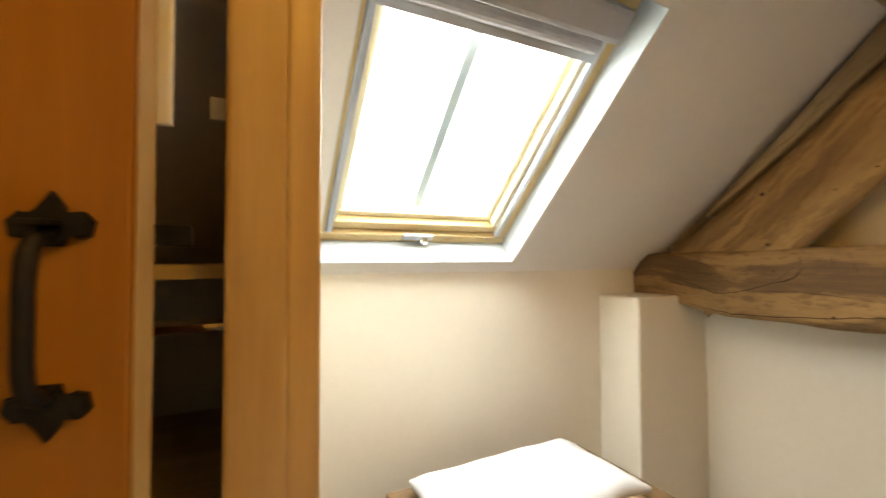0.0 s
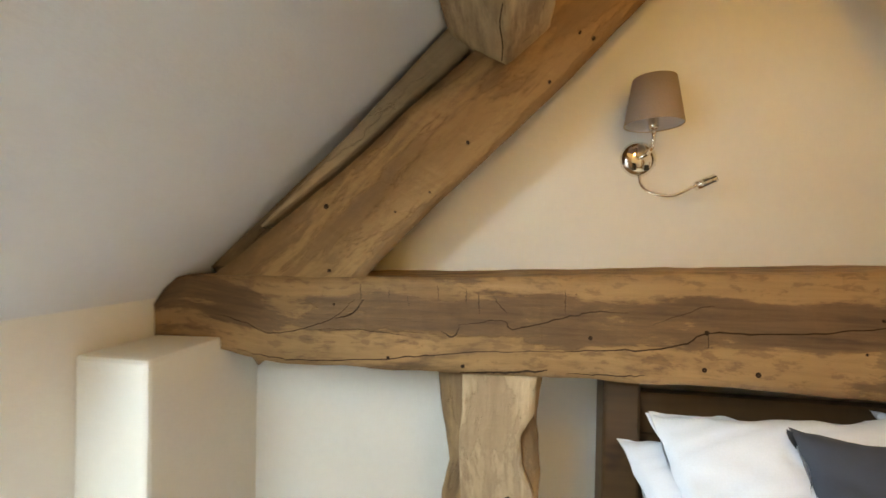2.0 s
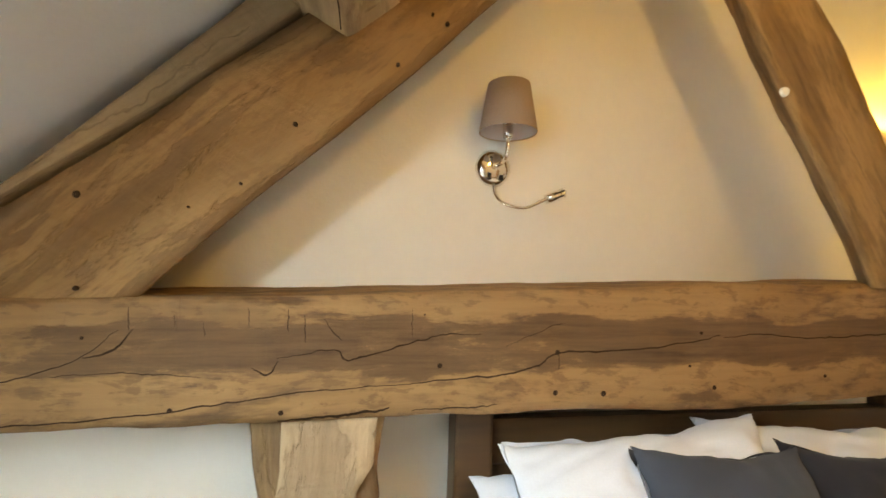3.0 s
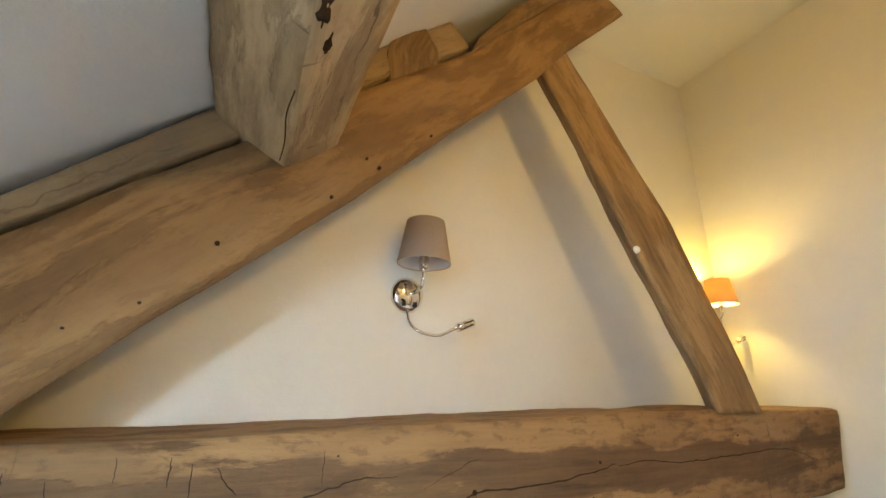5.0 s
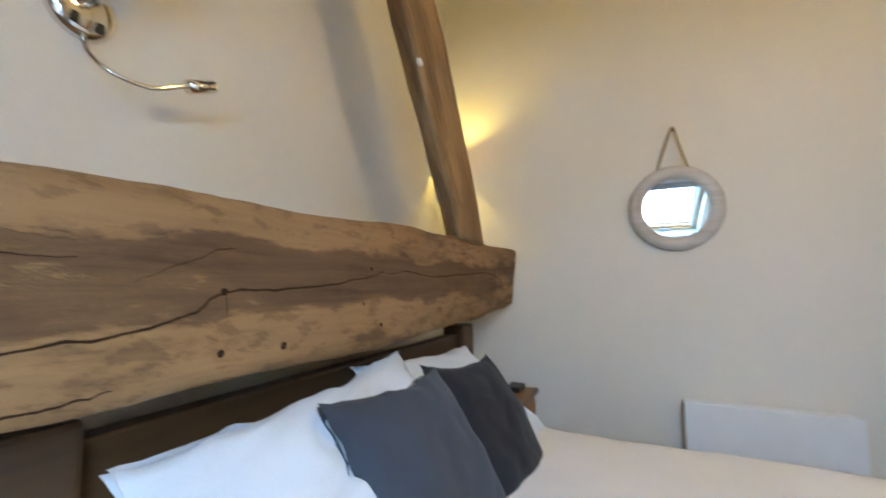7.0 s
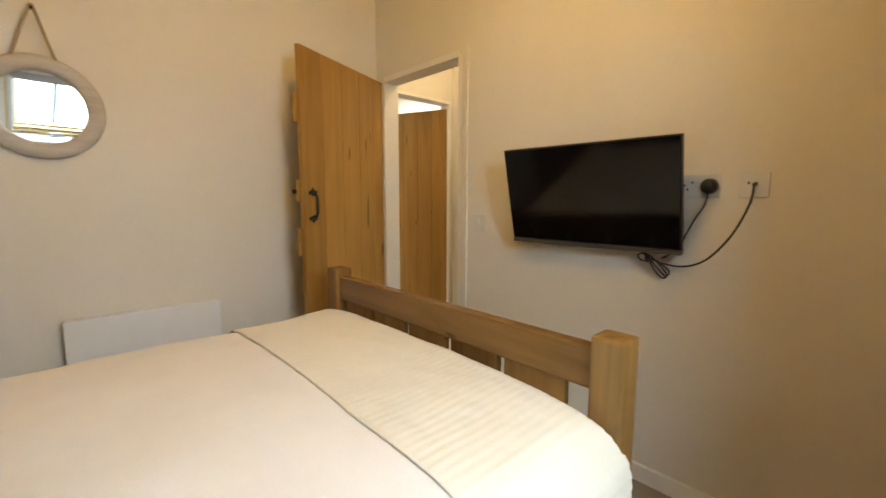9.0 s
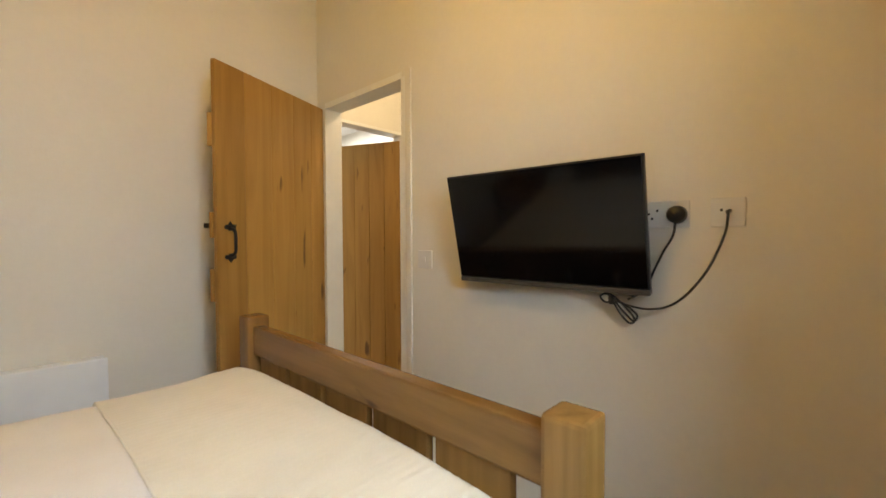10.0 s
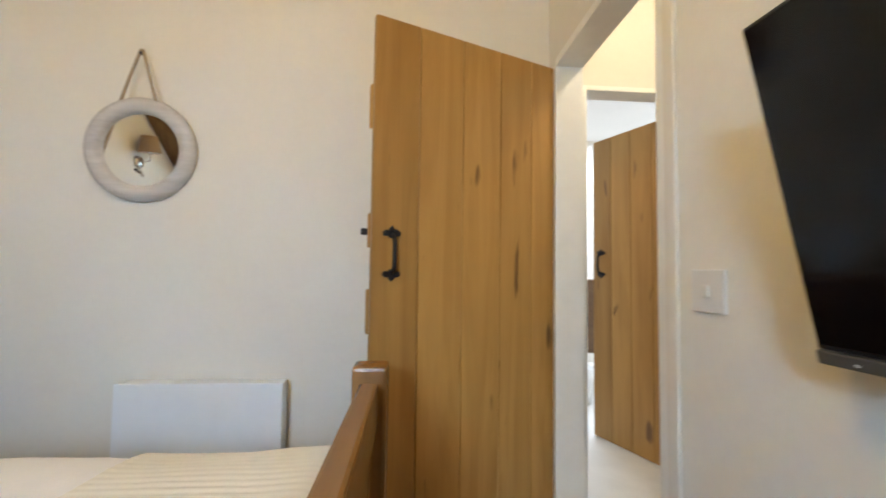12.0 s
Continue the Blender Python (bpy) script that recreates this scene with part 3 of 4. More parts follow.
TIE_BODY = tie.children[0]
for line, w in (
        ([(1.30, 1.20), (1.21, 1.178), (1.13, 1.152), (0.974, 1.19), (0.89, 1.255)], 0.005),
        ([(1.235, 1.10), (1.15, 1.087), (1.068, 1.078), (0.85, 1.09), (0.69, 1.108), (0.52, 1.126), (0.317, 1.133)], 0.006),
        ([(0.32, 1.136), (0.24, 1.142), (0.107, 1.150), (0.015, 1.171), (-0.035, 1.197), (-0.226, 1.203), (-0.362, 1.217), (-0.489, 1.238)], 0.008),
        ([(-0.50, 1.232), (-0.615, 1.24), (-0.80, 1.228), (-0.974, 1.235), (-1.15, 1.243), (-1.407, 1.247), (-1.63, 1.20)], 0.006),
        ([(0.60, 1.196), (0.486, 1.212), (0.455, 1.19), (0.381, 1.206), (0.306, 1.228), (0.243, 1.242), (0.16, 1.242)], 0.006),
        ([(0.947, 1.201), (0.896, 1.216), (0.864, 1.257)], 0.009),
        ([(0.647, 1.178), (0.615, 1.165), (0.597, 1.19)], 0.007),
        ([(0.593, 1.068), (0.479, 1.073), (0.40, 1.078), (0.363, 1.083)], 0.011),
        ([(0.314, 1.076), (0.186, 1.078), (0.118, 1.082)], 0.006),
        ([(1.0, 1.168), (0.86, 1.172), (0.74, 1.160)], 0.004),
        ([(0.10, 1.215), (-0.02, 1.262), (-0.05, 1.27)], 0.003),
        ([(0.582, 1.297), (0.58, 1.251)], 0.004), ([(0.549, 1.285), (0.543, 1.228)], 0.004), ([(0.507, 1.278), (0.49, 1.25), (0.473, 1.23)], 0.004),
        ([(0.874, 1.30), (0.872, 1.255)], 0.004), ([(0.795, 1.285), (0.792, 1.262)], 0.003), ([(0.741, 1.27), (0.738, 1.24)], 0.003),
        ([(-0.035, 1.20), (-0.038, 1.16)], 0.004), ([(0.32, 1.30), (0.318, 1.235)], 0.003), ([(-1.30, 1.36), (-1.305, 1.25)], 0.003), ([(0.66, 1.30), (0.655, 1.262)], 0.003)):
    split(tie, TIE_BODY, line, w, line[0][0])

# slanting principal rafter with the broken upper end
raf = thing("principal_rafter", "smooth old oak principal rafter with a broken upper end", "timber beam")
low = [(1.18, 1.045), (0.88, 1.292), (0.622, 1.556), (0.318, 1.848), (0.005, 2.184), (-0.282, 2.475), (-0.5, 2.74), (-0.83, 3.08)]
upp = [(1.36, 1.29), (1.17, 1.44), (0.86, 1.69), (0.577, 1.945), (0.22, 2.28), (-0.03, 2.50), (-0.33, 2.86), (-0.66, 3.16)]
st = []
for (y0, z0), (y1, z1) in zip(low, upp):
    x = beam_x(min(y0, 0.9)) + 0.004
    st.append([(x, y0, z0), (x, y1, z1), (gable_x(y1) + 0.012, y1, z1), (gable_x(y0) + 0.012, y0 + 0.06, z0 + 0.05)])
part("rafter_body", timber(st, 90, 8, 0.010, 0.12, 7.0), OAK2, raf, "", True)
# torn splinters at the notch
part("splinter", timber([[(2.475, 0.25, 2.22), (2.475, 0.09, 2.36), (2.55, 0.09, 2.36), (2.55, 0.25, 2.22)], [(2.475, 0.265, 2.36), (2.475, 0.10, 2.44), (2.54, 0.10, 2.44), (2.54, 0.265, 2.36)], [(2.485, 0.215, 2.50), (2.485, 0.16, 2.525), (2.52, 0.16, 2.525), (2.52, 0.215, 2.50)]], 18, 6, 0.022, 0.22, 3.3), OAK4, raf, "torn stub of oak", True)
part("splinter", timber([[(2.475, -0.02, 2.48), (2.475, -0.05, 2.56), (2.55, -0.05, 2.56), (2.55, -0.02, 2.48)], [(2.475, -0.2, 2.68), (2.475, -0.19, 2.76), (2.54, -0.19, 2.76), (2.54, -0.2, 2.68)], [(2.48, -0.55, 3.05), (2.48, -0.5, 3.1), (2.52, -0.5, 3.1), (2.52, -0.55, 3.05)]], 34, 6, 0.022, 0.22, 5.1), OAK4, raf, "split layer of oak", True)
for y, z, r in ((0.985, 1.515, 0.013), (0.584, 1.688, 0.008), (0.685, 1.554, 0.005), (0.965, 1.334, 0.008), (0.297, 1.972, 0.006), (0.262, 1.955, 0.008), (0.372, 1.845, 0.007), (0.12, 2.10, 0.006), (0.78, 1.50, 0.004)):
    peg(raf, y, z, r, -0.003)

pack = thing("packing_rafter", "pale old rafter between the principal and the ceiling", "timber beam")
st = []
dark_st = []
for (y, z), top_deep in zip(upp[:6], (0.04, 0.048, 0.034, 0.012, 0.004, 0.0)):
    along = (1.458 - y) * math.cos(SLOPE) + (z - 1.274) * math.sin(SLOPE)
    deep = (1.458 - y) * math.sin(SLOPE) - (z - 1.274) * math.cos(SLOPE) - 0.019
    x = beam_x(y) + 0.028
    st.append([SLOPE_M @ Vector(c) for c in ((x, along, deep), (x, along, top_deep), (x + 0.20, along, top_deep), (x + 0.20, along, deep))])
    dark_st.append([SLOPE_M @ Vector(c) for c in ((x + 0.075, along, deep + 0.03), (x + 0.075, along, -0.02), (x + 0.26, along, -0.02), (x + 0.26, along, deep + 0.03))])
# dark strip added behind the packing, stands for the shade in its gaps
part("packing_back", timber(dark_st, 40, 5, 0.003, 0.05, 13.0), OAK4, pack, "dark strip standing for the shaded gap under the ceiling", True)
st = st[1:]
part("packing_body", timber(st, 60, 6, 0.005, 0.07, 11.0), OAK3, pack, "", True)

post = thing("oak_post", "waney-edged old oak post under the tie beam", "timber post")
st = []
for z, y0, y1 in ((0.0, 0.63, 0.36), (0.4, 0.635, 0.37), (0.7, 0.66, 0.375), (0.8, 0.64, 0.37), (0.95, 0.655, 0.38), (1.075, 0.665, 0.36)):
    x = 2.462
    st.append([(x + 0.03, y0, z), (x, y0 - 0.09, z), (x + 0.012, y1, z), (x + 0.15, y1 + 0.01, z)])
part("post_body", timber(st, 70, 8, 0.016, 0.16, 15.0), OAK4, post, "dark waney oak", True)
st = []
for z, y0, y1 in ((0.02, 0.575, 0.40), (0.35, 0.58, 0.39), (0.6, 0.585, 0.385), (0.74, 0.59, 0.39), (0.82, 0.595, 0.425), (0.90, 0.595, 0.43), (0.96, 0.59, 0.395), (1.062, 0.59, 0.39)):
    st.append([(2.452, y0, z), (2.456, y1, z), (2.478, y1, z), (2.478, y0, z)])
part("hewn_face", timber(st, 110, 8, 0.008, 0.10, 41.0), OAK5, post, "pale flaking hewn face", True)
for y, z, r in ((0.46, 0.72, 0.009), (0.5, 0.55, 0.006)):
    part("knot", lathe([(0.0005, 0.004), (r, 0.002), (r * 1.3, -0.004)], 12, pose(2.452, y, z, 0, -90, 0)), PEGMAT, post)

brace = thing("oak_brace", "leaning curved oak brace between tie beam and rafter", "timber post")
st = []
for ya, yb, z in ((-1.06, -1.365, 1.37), (-0.995, -1.30, 1.52), (-0.87, -1.20, 1.72), (-0.76, -1.095, 1.90), (-0.645, -0.985, 2.10), (-0.53, -0.83, 2.30), (-0.415, -0.695, 2.50), (-0.315, -0.585, 2.66), (-0.24, -0.50, 2.78)):
    ya, yb, z = 0.45 + (ya - 0.45) * 0.949 - 0.012, 0.45 + (yb - 0.45) * 0.949, 1.40 + (z - 1.40) * 0.949
    st.append([(2.50, ya, z), (2.50, yb, z), (2.605, yb, z), (2.595, ya - 0.085, z)])
part("brace_body", timber(st, 60, 7, 0.012, 0.15, 19.0), OAK6, brace, "", True)
part("screw", lathe([(0.0005, 0.006), (0.012, 0.004), (0.014, -0.004)], 12, pose(2.497, -0.703, 1.912, 0, -90, 0)), WHITEPL, brace, "pale filled hole")

purl = thing("purlin", "thick square oak purlin running overhead under the slope", "timber beam")
st = []
for x in (2.50, 2.3, 2.0, 1.5, 1.0, 0.5, 0.0):
    st.append([(x, 0.486, 1.898), (x, 0.648, 2.0), (x, 0.545, 2.14), (x, 0.368, 1.995)])
part("purlin_body", timber(st, 70, 7, 0.012, 0.09, 27.0), OAK7, purl, "", True)


def ragged_patch(x, y, z, r, seed):
    """A charred hollow with an uneven rim on the purlin's lower arris."""
    bm = bmesh.new()
    bmesh.ops.create_icosphere(bm, subdivisions=3, radius=1.0)
    for v in bm.verts:
        n = 1 + 0.55 * noise.noise(v.co * 1.9 + Vector((seed, 0, 0))) + 0.25 * noise.noise(v.co * 5 + Vector((seed, 3, 0)))
        v.co = Vector((x + v.co.x * r * 1.5 * n, y + v.co.y * r * 0.62 * n, z + v.co.z * r * 0.5 * n))
    part("charred_knot", bm, CRACK, purl, "dark charred hollow", True)


ragged_patch(1.985, 0.478, 1.912, 0.024, 2.0)
ragged_patch(2.055, 0.462, 1.922, 0.015, 7.0)
ragged_patch(1.93, 0.508, 1.921, 0.013, 11.0)
part("split", tube(curve_points([(2.16, 0.492, 1.893), (2.24, 0.499, 1.896), (2.33, 0.494, 1.894), (2.42, 0.497, 1.896)], 18), 0.0013, 6), CRACK, purl)


# ---- skylight ----
win = thing("window_1", "pine roof window with a grey blind rolled up, overcast sky outside", "window", "", SLOPE_M, "structure")
W0, W1 = SKX0 + 0.003, SKX1 - 0.003


def ring_frame(x0, x1, s0, s1, w, z0, z1, names, mats):
    for nm, mt, a, b in ((names[0], mats[0], (x0, s0, z0), (x1, s0 + w, z1)), (names[1], mats[0], (x0, s1 - w, z0), (x1, s1, z1)), (names[2], mats[1], (x0, s0 + w, z0), (x0 + w, s1 - w, z1)), (names[3], mats[1], (x1 - w, s0 + w, z0), (x1, s1 - w, z1))):
        part(nm, box(a, b, 0.004), mt, win)


ring_frame(W0, W1, 0.003, SKL - 0.003, 0.034, -0.19, -0.098, ("window_frame",) * 4, (PINE, PINE_Y))
ring_frame(W0 + 0.038, W1 - 0.038, 0.041, SKL - 0.041, 0.030, -0.20, -0.118, ("sash",) * 4, (PINE, CREAMSASH))
ring_frame(W0 + 0.068, W1 - 0.068, 0.071, SKL - 0.071, 0.020, -0.205, -0.150, ("glazing_bead",) * 4, (CREAMSASH, CREAMSASH))
gl = part("pane", box((W0 + 0.085, 0.088, -0.192), (W1 - 0.085, SKL - 0.088, -0.186)), GLASS, win)
gl.visible_shadow = False
part("glazing_bar", box((1.300, 0.01, -0.209), (1.334, SKL - 0.01, -0.196), 0.004), BARMAT, win, "grey bar outside the glass")
for x in (W0 + 0.036, W1 - 0.052):
    part("blind_rail", box((x, 0.04, -0.118), (x + 0.018, SKL - 0.05, -0.096), 0.003), GREYRAIL, win)
part("blind_cassette", box((W0 + 0.038, SKL - 0.12, -0.116), (W1 - 0.038, SKL - 0.035, -0.045), 0.014), BLIND, win, "grey blind cassette")
part("blind_roll", tube([(W0 + 0.06, SKL - 0.145, -0.10), (W1 - 0.06, SKL - 0.145, -0.10)], 0.022, 14), BLIND, win)
part("blind_pull", box((W0 + 0.05, SKL - 0.19, -0.114), (W1 - 0.05, SKL - 0.165, -0.095), 0.005), GREYRAIL, win)
latch = part("window_latch", box((1.255, 0.022, -0.10), (1.365, 0.045, -0.086), 0.004), GREYRAIL, win, "silver latch")
part("latch_knob", lathe([(0.0005, 0.0), (0.014, 0.002), (0.016, 0.010), (0.010, 0.018), (0.0005, 0.02)], 16, pose(1.335, 0.022, -0.09)), CHROME, latch)
part("latch_bar", box((1.315, 0.004, -0.088), (1.350, 0.026, -0.078), 0.003), GREYRAIL, latch)


# thin lining added over the roof window's reveal, daylight's cool tint in its colour
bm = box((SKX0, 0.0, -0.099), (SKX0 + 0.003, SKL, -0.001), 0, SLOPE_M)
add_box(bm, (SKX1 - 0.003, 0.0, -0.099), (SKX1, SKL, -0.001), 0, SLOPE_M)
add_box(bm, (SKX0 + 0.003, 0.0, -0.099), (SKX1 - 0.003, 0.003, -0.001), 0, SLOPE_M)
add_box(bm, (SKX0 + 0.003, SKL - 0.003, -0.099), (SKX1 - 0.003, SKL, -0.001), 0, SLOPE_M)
structure("trim_reveal", bm, REVEAL, "lining added round the roof window, daylight's blue put in its colour")

# ---- doors ----
def thumb_handle(parent, at, tall=1.0):
    """Black iron pull with leaf ends, 0.2 m tall, standing off the local -y face."""
    x, y, z = at
    root = part("door_handle", tube(curve_points([(x, y - 0.004, z + 0.066 * tall), (x, y - 0.030, z + 0.05 * tall), (x, y - 0.034, z), (x, y - 0.030, z - 0.05 * tall), (x, y - 0.004, z - 0.066 * tall)], 20), 0.0078, 10), IRON, parent, "black iron pull handle", True)
    for s in (1, -1):
        bm = bmesh.new()
        outline = [(0.0, 0.098), (0.010, 0.086), (0.012, 0.078), (0.024, 0.082), (0.033, 0.074), (0.030, 0.062), (0.020, 0.060), (0.012, 0.064), (0.009, 0.054), (-0.009, 0.054), (-0.012, 0.064), (-0.020, 0.060), (-0.030, 0.062), (-0.033, 0.074), (-0.024, 0.082), (-0.012, 0.078), (-0.010, 0.086)]
        rows = [[bm.verts.new((x + px, y - d, z + s * pz * tall)) for px, pz in outline] for d in (0.0, 0.007)]
        n = len(outline)
        for i in range(n):
            bm.faces.new((rows[0][i], rows[0][(i + 1) % n], rows[1][(i + 1) % n], rows[1][i]))
        bm.faces.new(rows[1])
        bm.faces.new(rows[0][::-1])
        bmesh.ops.bevel(bm, geom=[e for e in bm.edges if all(abs(v.co.y - (y - 0.007)) < 1e-6 for v in e.verts)], offset=0.0025, segments=2, affect="EDGES")
        part("leaf_plate", bm, IRON, root)
    return root


def plank_door(name, label, m, width, height, planks, wood, handle_at, block=True, thick=0.04):
    """Local x runs from the hinge to the free edge, the local -y face carries the pull."""
    d = thing(name, label, "door", "", m, "structure")
    x = 0.0
    for i, w in enumerate(planks):
        w *= width
        bm = box((x + 0.0012, 0, 0.008), (x + w - 0.0012, thick * 0.62, height), 0.0045)
        part("plank", bm, wood, d)
        x += w
    for z in (0.13, 0.87, 1.59):
        part("ledge", box((0.05, thick * 0.62, z), (width + (0.003 if block else -0.08), thick * 1.25, z + 0.155), 0.006), wood, d)
    if block:
        part("lock_block", box((width - 0.13, thick * 0.62, handle_at[2] + 0.02), (width + 0.002, thick * 1.2, handle_at[2] + 0.14), 0.005), wood, d)
    thumb_handle(d, handle_at, 1.0 if block else 1.12)
    hx, hy, hz = handle_at
    part("thumb_press", box((hx - 0.012, hy - 0.03, hz + 0.078), (hx + 0.012, hy, hz + 0.083), 0.002), IRON, d)
    part("latch_bar", box((width - 0.12, thick * 1.25, hz + 0.065), (width + 0.022, thick * 1.25 + 0.008, hz + 0.088), 0.002), IRON, d, "black iron latch bar")
    for z in (0.29, 1.79):
        part("strap_hinge", box((-0.01, thick * 1.25, z - 0.016), (0.32, thick * 1.25 + 0.005, z + 0.016), 0.002), IRON, d)
    return d


def door_pose(hinge, free, flip=False):
    h, f = Vector((*hinge, 0)), Vector((*free, 0))
    ex = (f - h).normalized()
    ez = Vector((0, 0, 1))
    ey = ez.cross(ex)
    return Matrix.Translation(h) @ Matrix((ex, ey, ez)).transposed().to_4x4(), (f - h).length


# the bedroom door: the pull's face looks north into the room, so x is counted from the hinge and y is turned over
m, wd = door_pose((-0.012, -1.935), (0.748, -1.607))
turn = Matrix.Diagonal((1, -1, 1, 1))
plank_door("door_1", "honey oak ledged plank door standing open with black iron furniture", m @ turn, wd, 1.985, (0.17, 0.19, 0.21, 0.22, 0.21), DOORWOOD, (wd - 0.072, 0.0, 1.148))
m, wd = door_pose((-0.90, -2.225), (-0.622, -2.93))
plank_door("door_2", "honey oak plank door ajar on the landing", m @ turn, wd, 1.985, (0.2, 0.2, 0.2, 0.2, 0.2), DOORWOOD, (wd - 0.07, 0.0, 1.15))

# ---- built-in cupboard ----
CF = 0.76
cup = thing("built_in_cupboard", "built-in corner cupboard of oak with its door ajar", "cupboard")
ztop = 1.274 + 0.936 * (1.458 - CF)
part("side_panel", prism([(CF + 0.02, 0.0), (KNEE - 0.004, 0.0), (KNEE - 0.004, 1.215), (CF + 0.02, ztop - 0.035)], 0.80, 0.857, 0), PLASTER, cup, "cream plastered side")
part("stile", box((0.738, CF - 0.012, 0), (0.812, CF + 0.045, ztop - 0.01), 0.006), PINE_Z, cup, "varnished pine frame")
part("stile", box((0.812, CF, 0), (0.858, CF + 0.045, ztop - 0.01), 0.006), PINE_Z, cup, "varnished pine frame")
part("stile", box((0.003, CF, 0), (0.06, CF + 0.045, ztop - 0.01), 0.004), PINE_Z, cup, "varnished pine frame")
part("head_rail", box((0.06, CF, 1.86), (0.738, CF + 0.045, ztop - 0.01), 0.004), PINE, cup)
for z in (0.45, 0.85, 1.255):
    part("shelf", box((0.004, CF + 0.12, z), (0.798, KNEE - 0.006, z + 0.022), 0.003), PINE, cup)
part("hanging_rail", tube([(0.004, 1.0, 1.17), (0.799, 1.0, 1.17)], 0.012, 12), CHROME, cup)
part("catch", box((0.717, CF + 0.046, 1.475), (0.738, CF + 0.058, 1.508), 0.003), WHITEPL, cup, "white cupboard catch")
m, wd = door_pose((0.064, 0.765), (0.6685, 0.634))
cupdoor = plank_door("door_3", "orange-brown oak cupboard door ajar with black iron pull", m, wd, 1.84, (0.33, 0.33, 0.34), CUPWOOD, (wd - 0.062, 0.0, 1.235), False, 0.064)

part("edge_lipping", box((wd - 0.0005, 0.002, 0.01), (wd + 0.002, 0.038, 1.838), 0.001), PINE_Z, cupdoor, "pale raw wood edge")
part("hanging_strap", box((wd - 0.004, 0.045, 1.425), (wd + 0.012, 0.055, 1.80), 0.003), WHITEPL, cupdoor, "white strap over the door edge")

# ---- bed ----
BX0, BX1, BY0, BY1 = 0.66, 2.70, -1.368, 0.158
bed = thing("double_bed", "waxed pine double bed with slatted footboard", "bed")


def bed_post(x, y, w, h, wood=BEDWOOD):
    bm = box((x, y, 0), (x + w, y + w, h), 0.010)
    return part("bed_post", bm, wood, bed)


for y in (BY0, BY1 - 0.104):
    bed_post(BX0 + 0.006, y + (0.014 if y < -1 else 0.0), 0.09, 0.846)
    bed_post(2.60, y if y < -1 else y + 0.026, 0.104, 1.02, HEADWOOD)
part("foot_rail", box((BX0 + 0.028, BY0 + 0.104, 0.692), (BX0 + 0.076, BY1 - 0.104, 0.808), 0.008), BEDRAIL, bed)
part("foot_rail", box((BX0 + 0.028, BY0 + 0.104, 0.30), (BX0 + 0.076, BY1 - 0.104, 0.42), 0.008), BEDRAIL, bed)
y = -0.03
while y > BY0 + 0.2:
    part("slat", box((BX0 + 0.040, y - 0.215, 0.42), (BX0 + 0.064, y, 0.692), 0.003), BEDWOOD, bed)
    y -= 0.245
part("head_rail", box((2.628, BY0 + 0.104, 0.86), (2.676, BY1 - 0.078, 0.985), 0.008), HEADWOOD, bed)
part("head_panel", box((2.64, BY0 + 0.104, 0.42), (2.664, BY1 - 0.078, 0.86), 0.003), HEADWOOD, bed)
for y in (BY0 + 0.03, BY1 - 0.06):
    part("side_rail", box((BX0 + 0.104, y, 0.24), (2.60, y + 0.03, 0.40), 0.006), DARKWOOD, bed)
part("mattress", box((BX0 + 0.095, BY0 + 0.07, 0.36), (2.60, BY1 - 0.07, 0.59), 0.05), LINEN, bed, "white mattress", True)


def cover_crown(y, y0, y1):
    """The bedding swells towards the middle of the bed."""
    return 0.068 * (1 - abs((2 * y - y0 - y1) / (y1 - y0)) ** 6) - 0.025


def draped(x0, x1, y0, y1, top, drops, r, nx, ny, lump, seed=0.0, thick=0.0, rib=0.0):
    """A cover that lies on a box and falls over its edges: drops = (at x0, at x1, at y0, at y1)."""
    def run(a0, a1, d0, d1, n):
        out = []
        for i in range(n + 1):
            s = -d0 + (a1 - a0 + d0 + d1) * i / n
            over = -s if s < 0 else s - (a1 - a0) if s > a1 - a0 else 0.0
            sign = -1 if s < 0 else 1
            base = min(max(s, 0.0), a1 - a0)
            out.append((a0 + base, sign, over))
        return out

    def fold(over, rr):
        ang = min(over / rr, math.pi / 2)
        side, fall = rr * math.sin(ang), rr * (1 - math.cos(ang))
        return side, fall + max(0.0, over - rr * math.pi / 2)

    rx = 0.055

    bm = bmesh.new()
    grid = []
    for px, sx, ox in run(x0 + rx, x1, drops[0], drops[1], nx):
        row = []
        for py, sy, oy in run(y0 + r, y1 - r, drops[2], drops[3], ny):
            dx, fx = fold(ox, rx)
            dy, fy = fold(oy, r)
            p = Vector((px + sx * dx, py + sy * dy, top - max(fx, fy)))
            q = Vector((p.x * 2.3 + seed, p.y * 2.3, seed))
            n = noise.noise(q) * lump + noise.noise(q * 3.3) * lump * 0.35 + noise.noise(q * 9) * lump * 0.08
            amp = 1.0 if max(fx, fy) < 0.05 else 1.5
            p.z += cover_crown(min(max(p.y, y0), y1), y0, y1)
            p.z += n * amp if max(fx, fy) < 0.05 else 0
            if fy >= 0.05:
                p.y += sy * abs(n) * 1.4
            if rib:
                w = math.sin(2 * math.pi * (py + sy * oy) / 0.026 + 1.5 * noise.noise(q * 0.8)) * rib
                p.z += w * (1.0 if fy < 0.05 else 0.2)
                p.y += sy * w * (0.0 if fy < 0.05 else 1.0)
                p.x += -w * (1.0 if fx >= 0.05 else 0.0)
            row.append(bm.verts.new(p))
        grid.append(row)
    for a, b in zip(grid, grid[1:]):
        for i in range(len(a) - 1):
            bm.faces.new((a[i], a[i + 1], b[i + 1], b[i]))
    if thick:
        bmesh.ops.solidify(bm, geom=bm.faces[:], thickness=thick)
    return bm


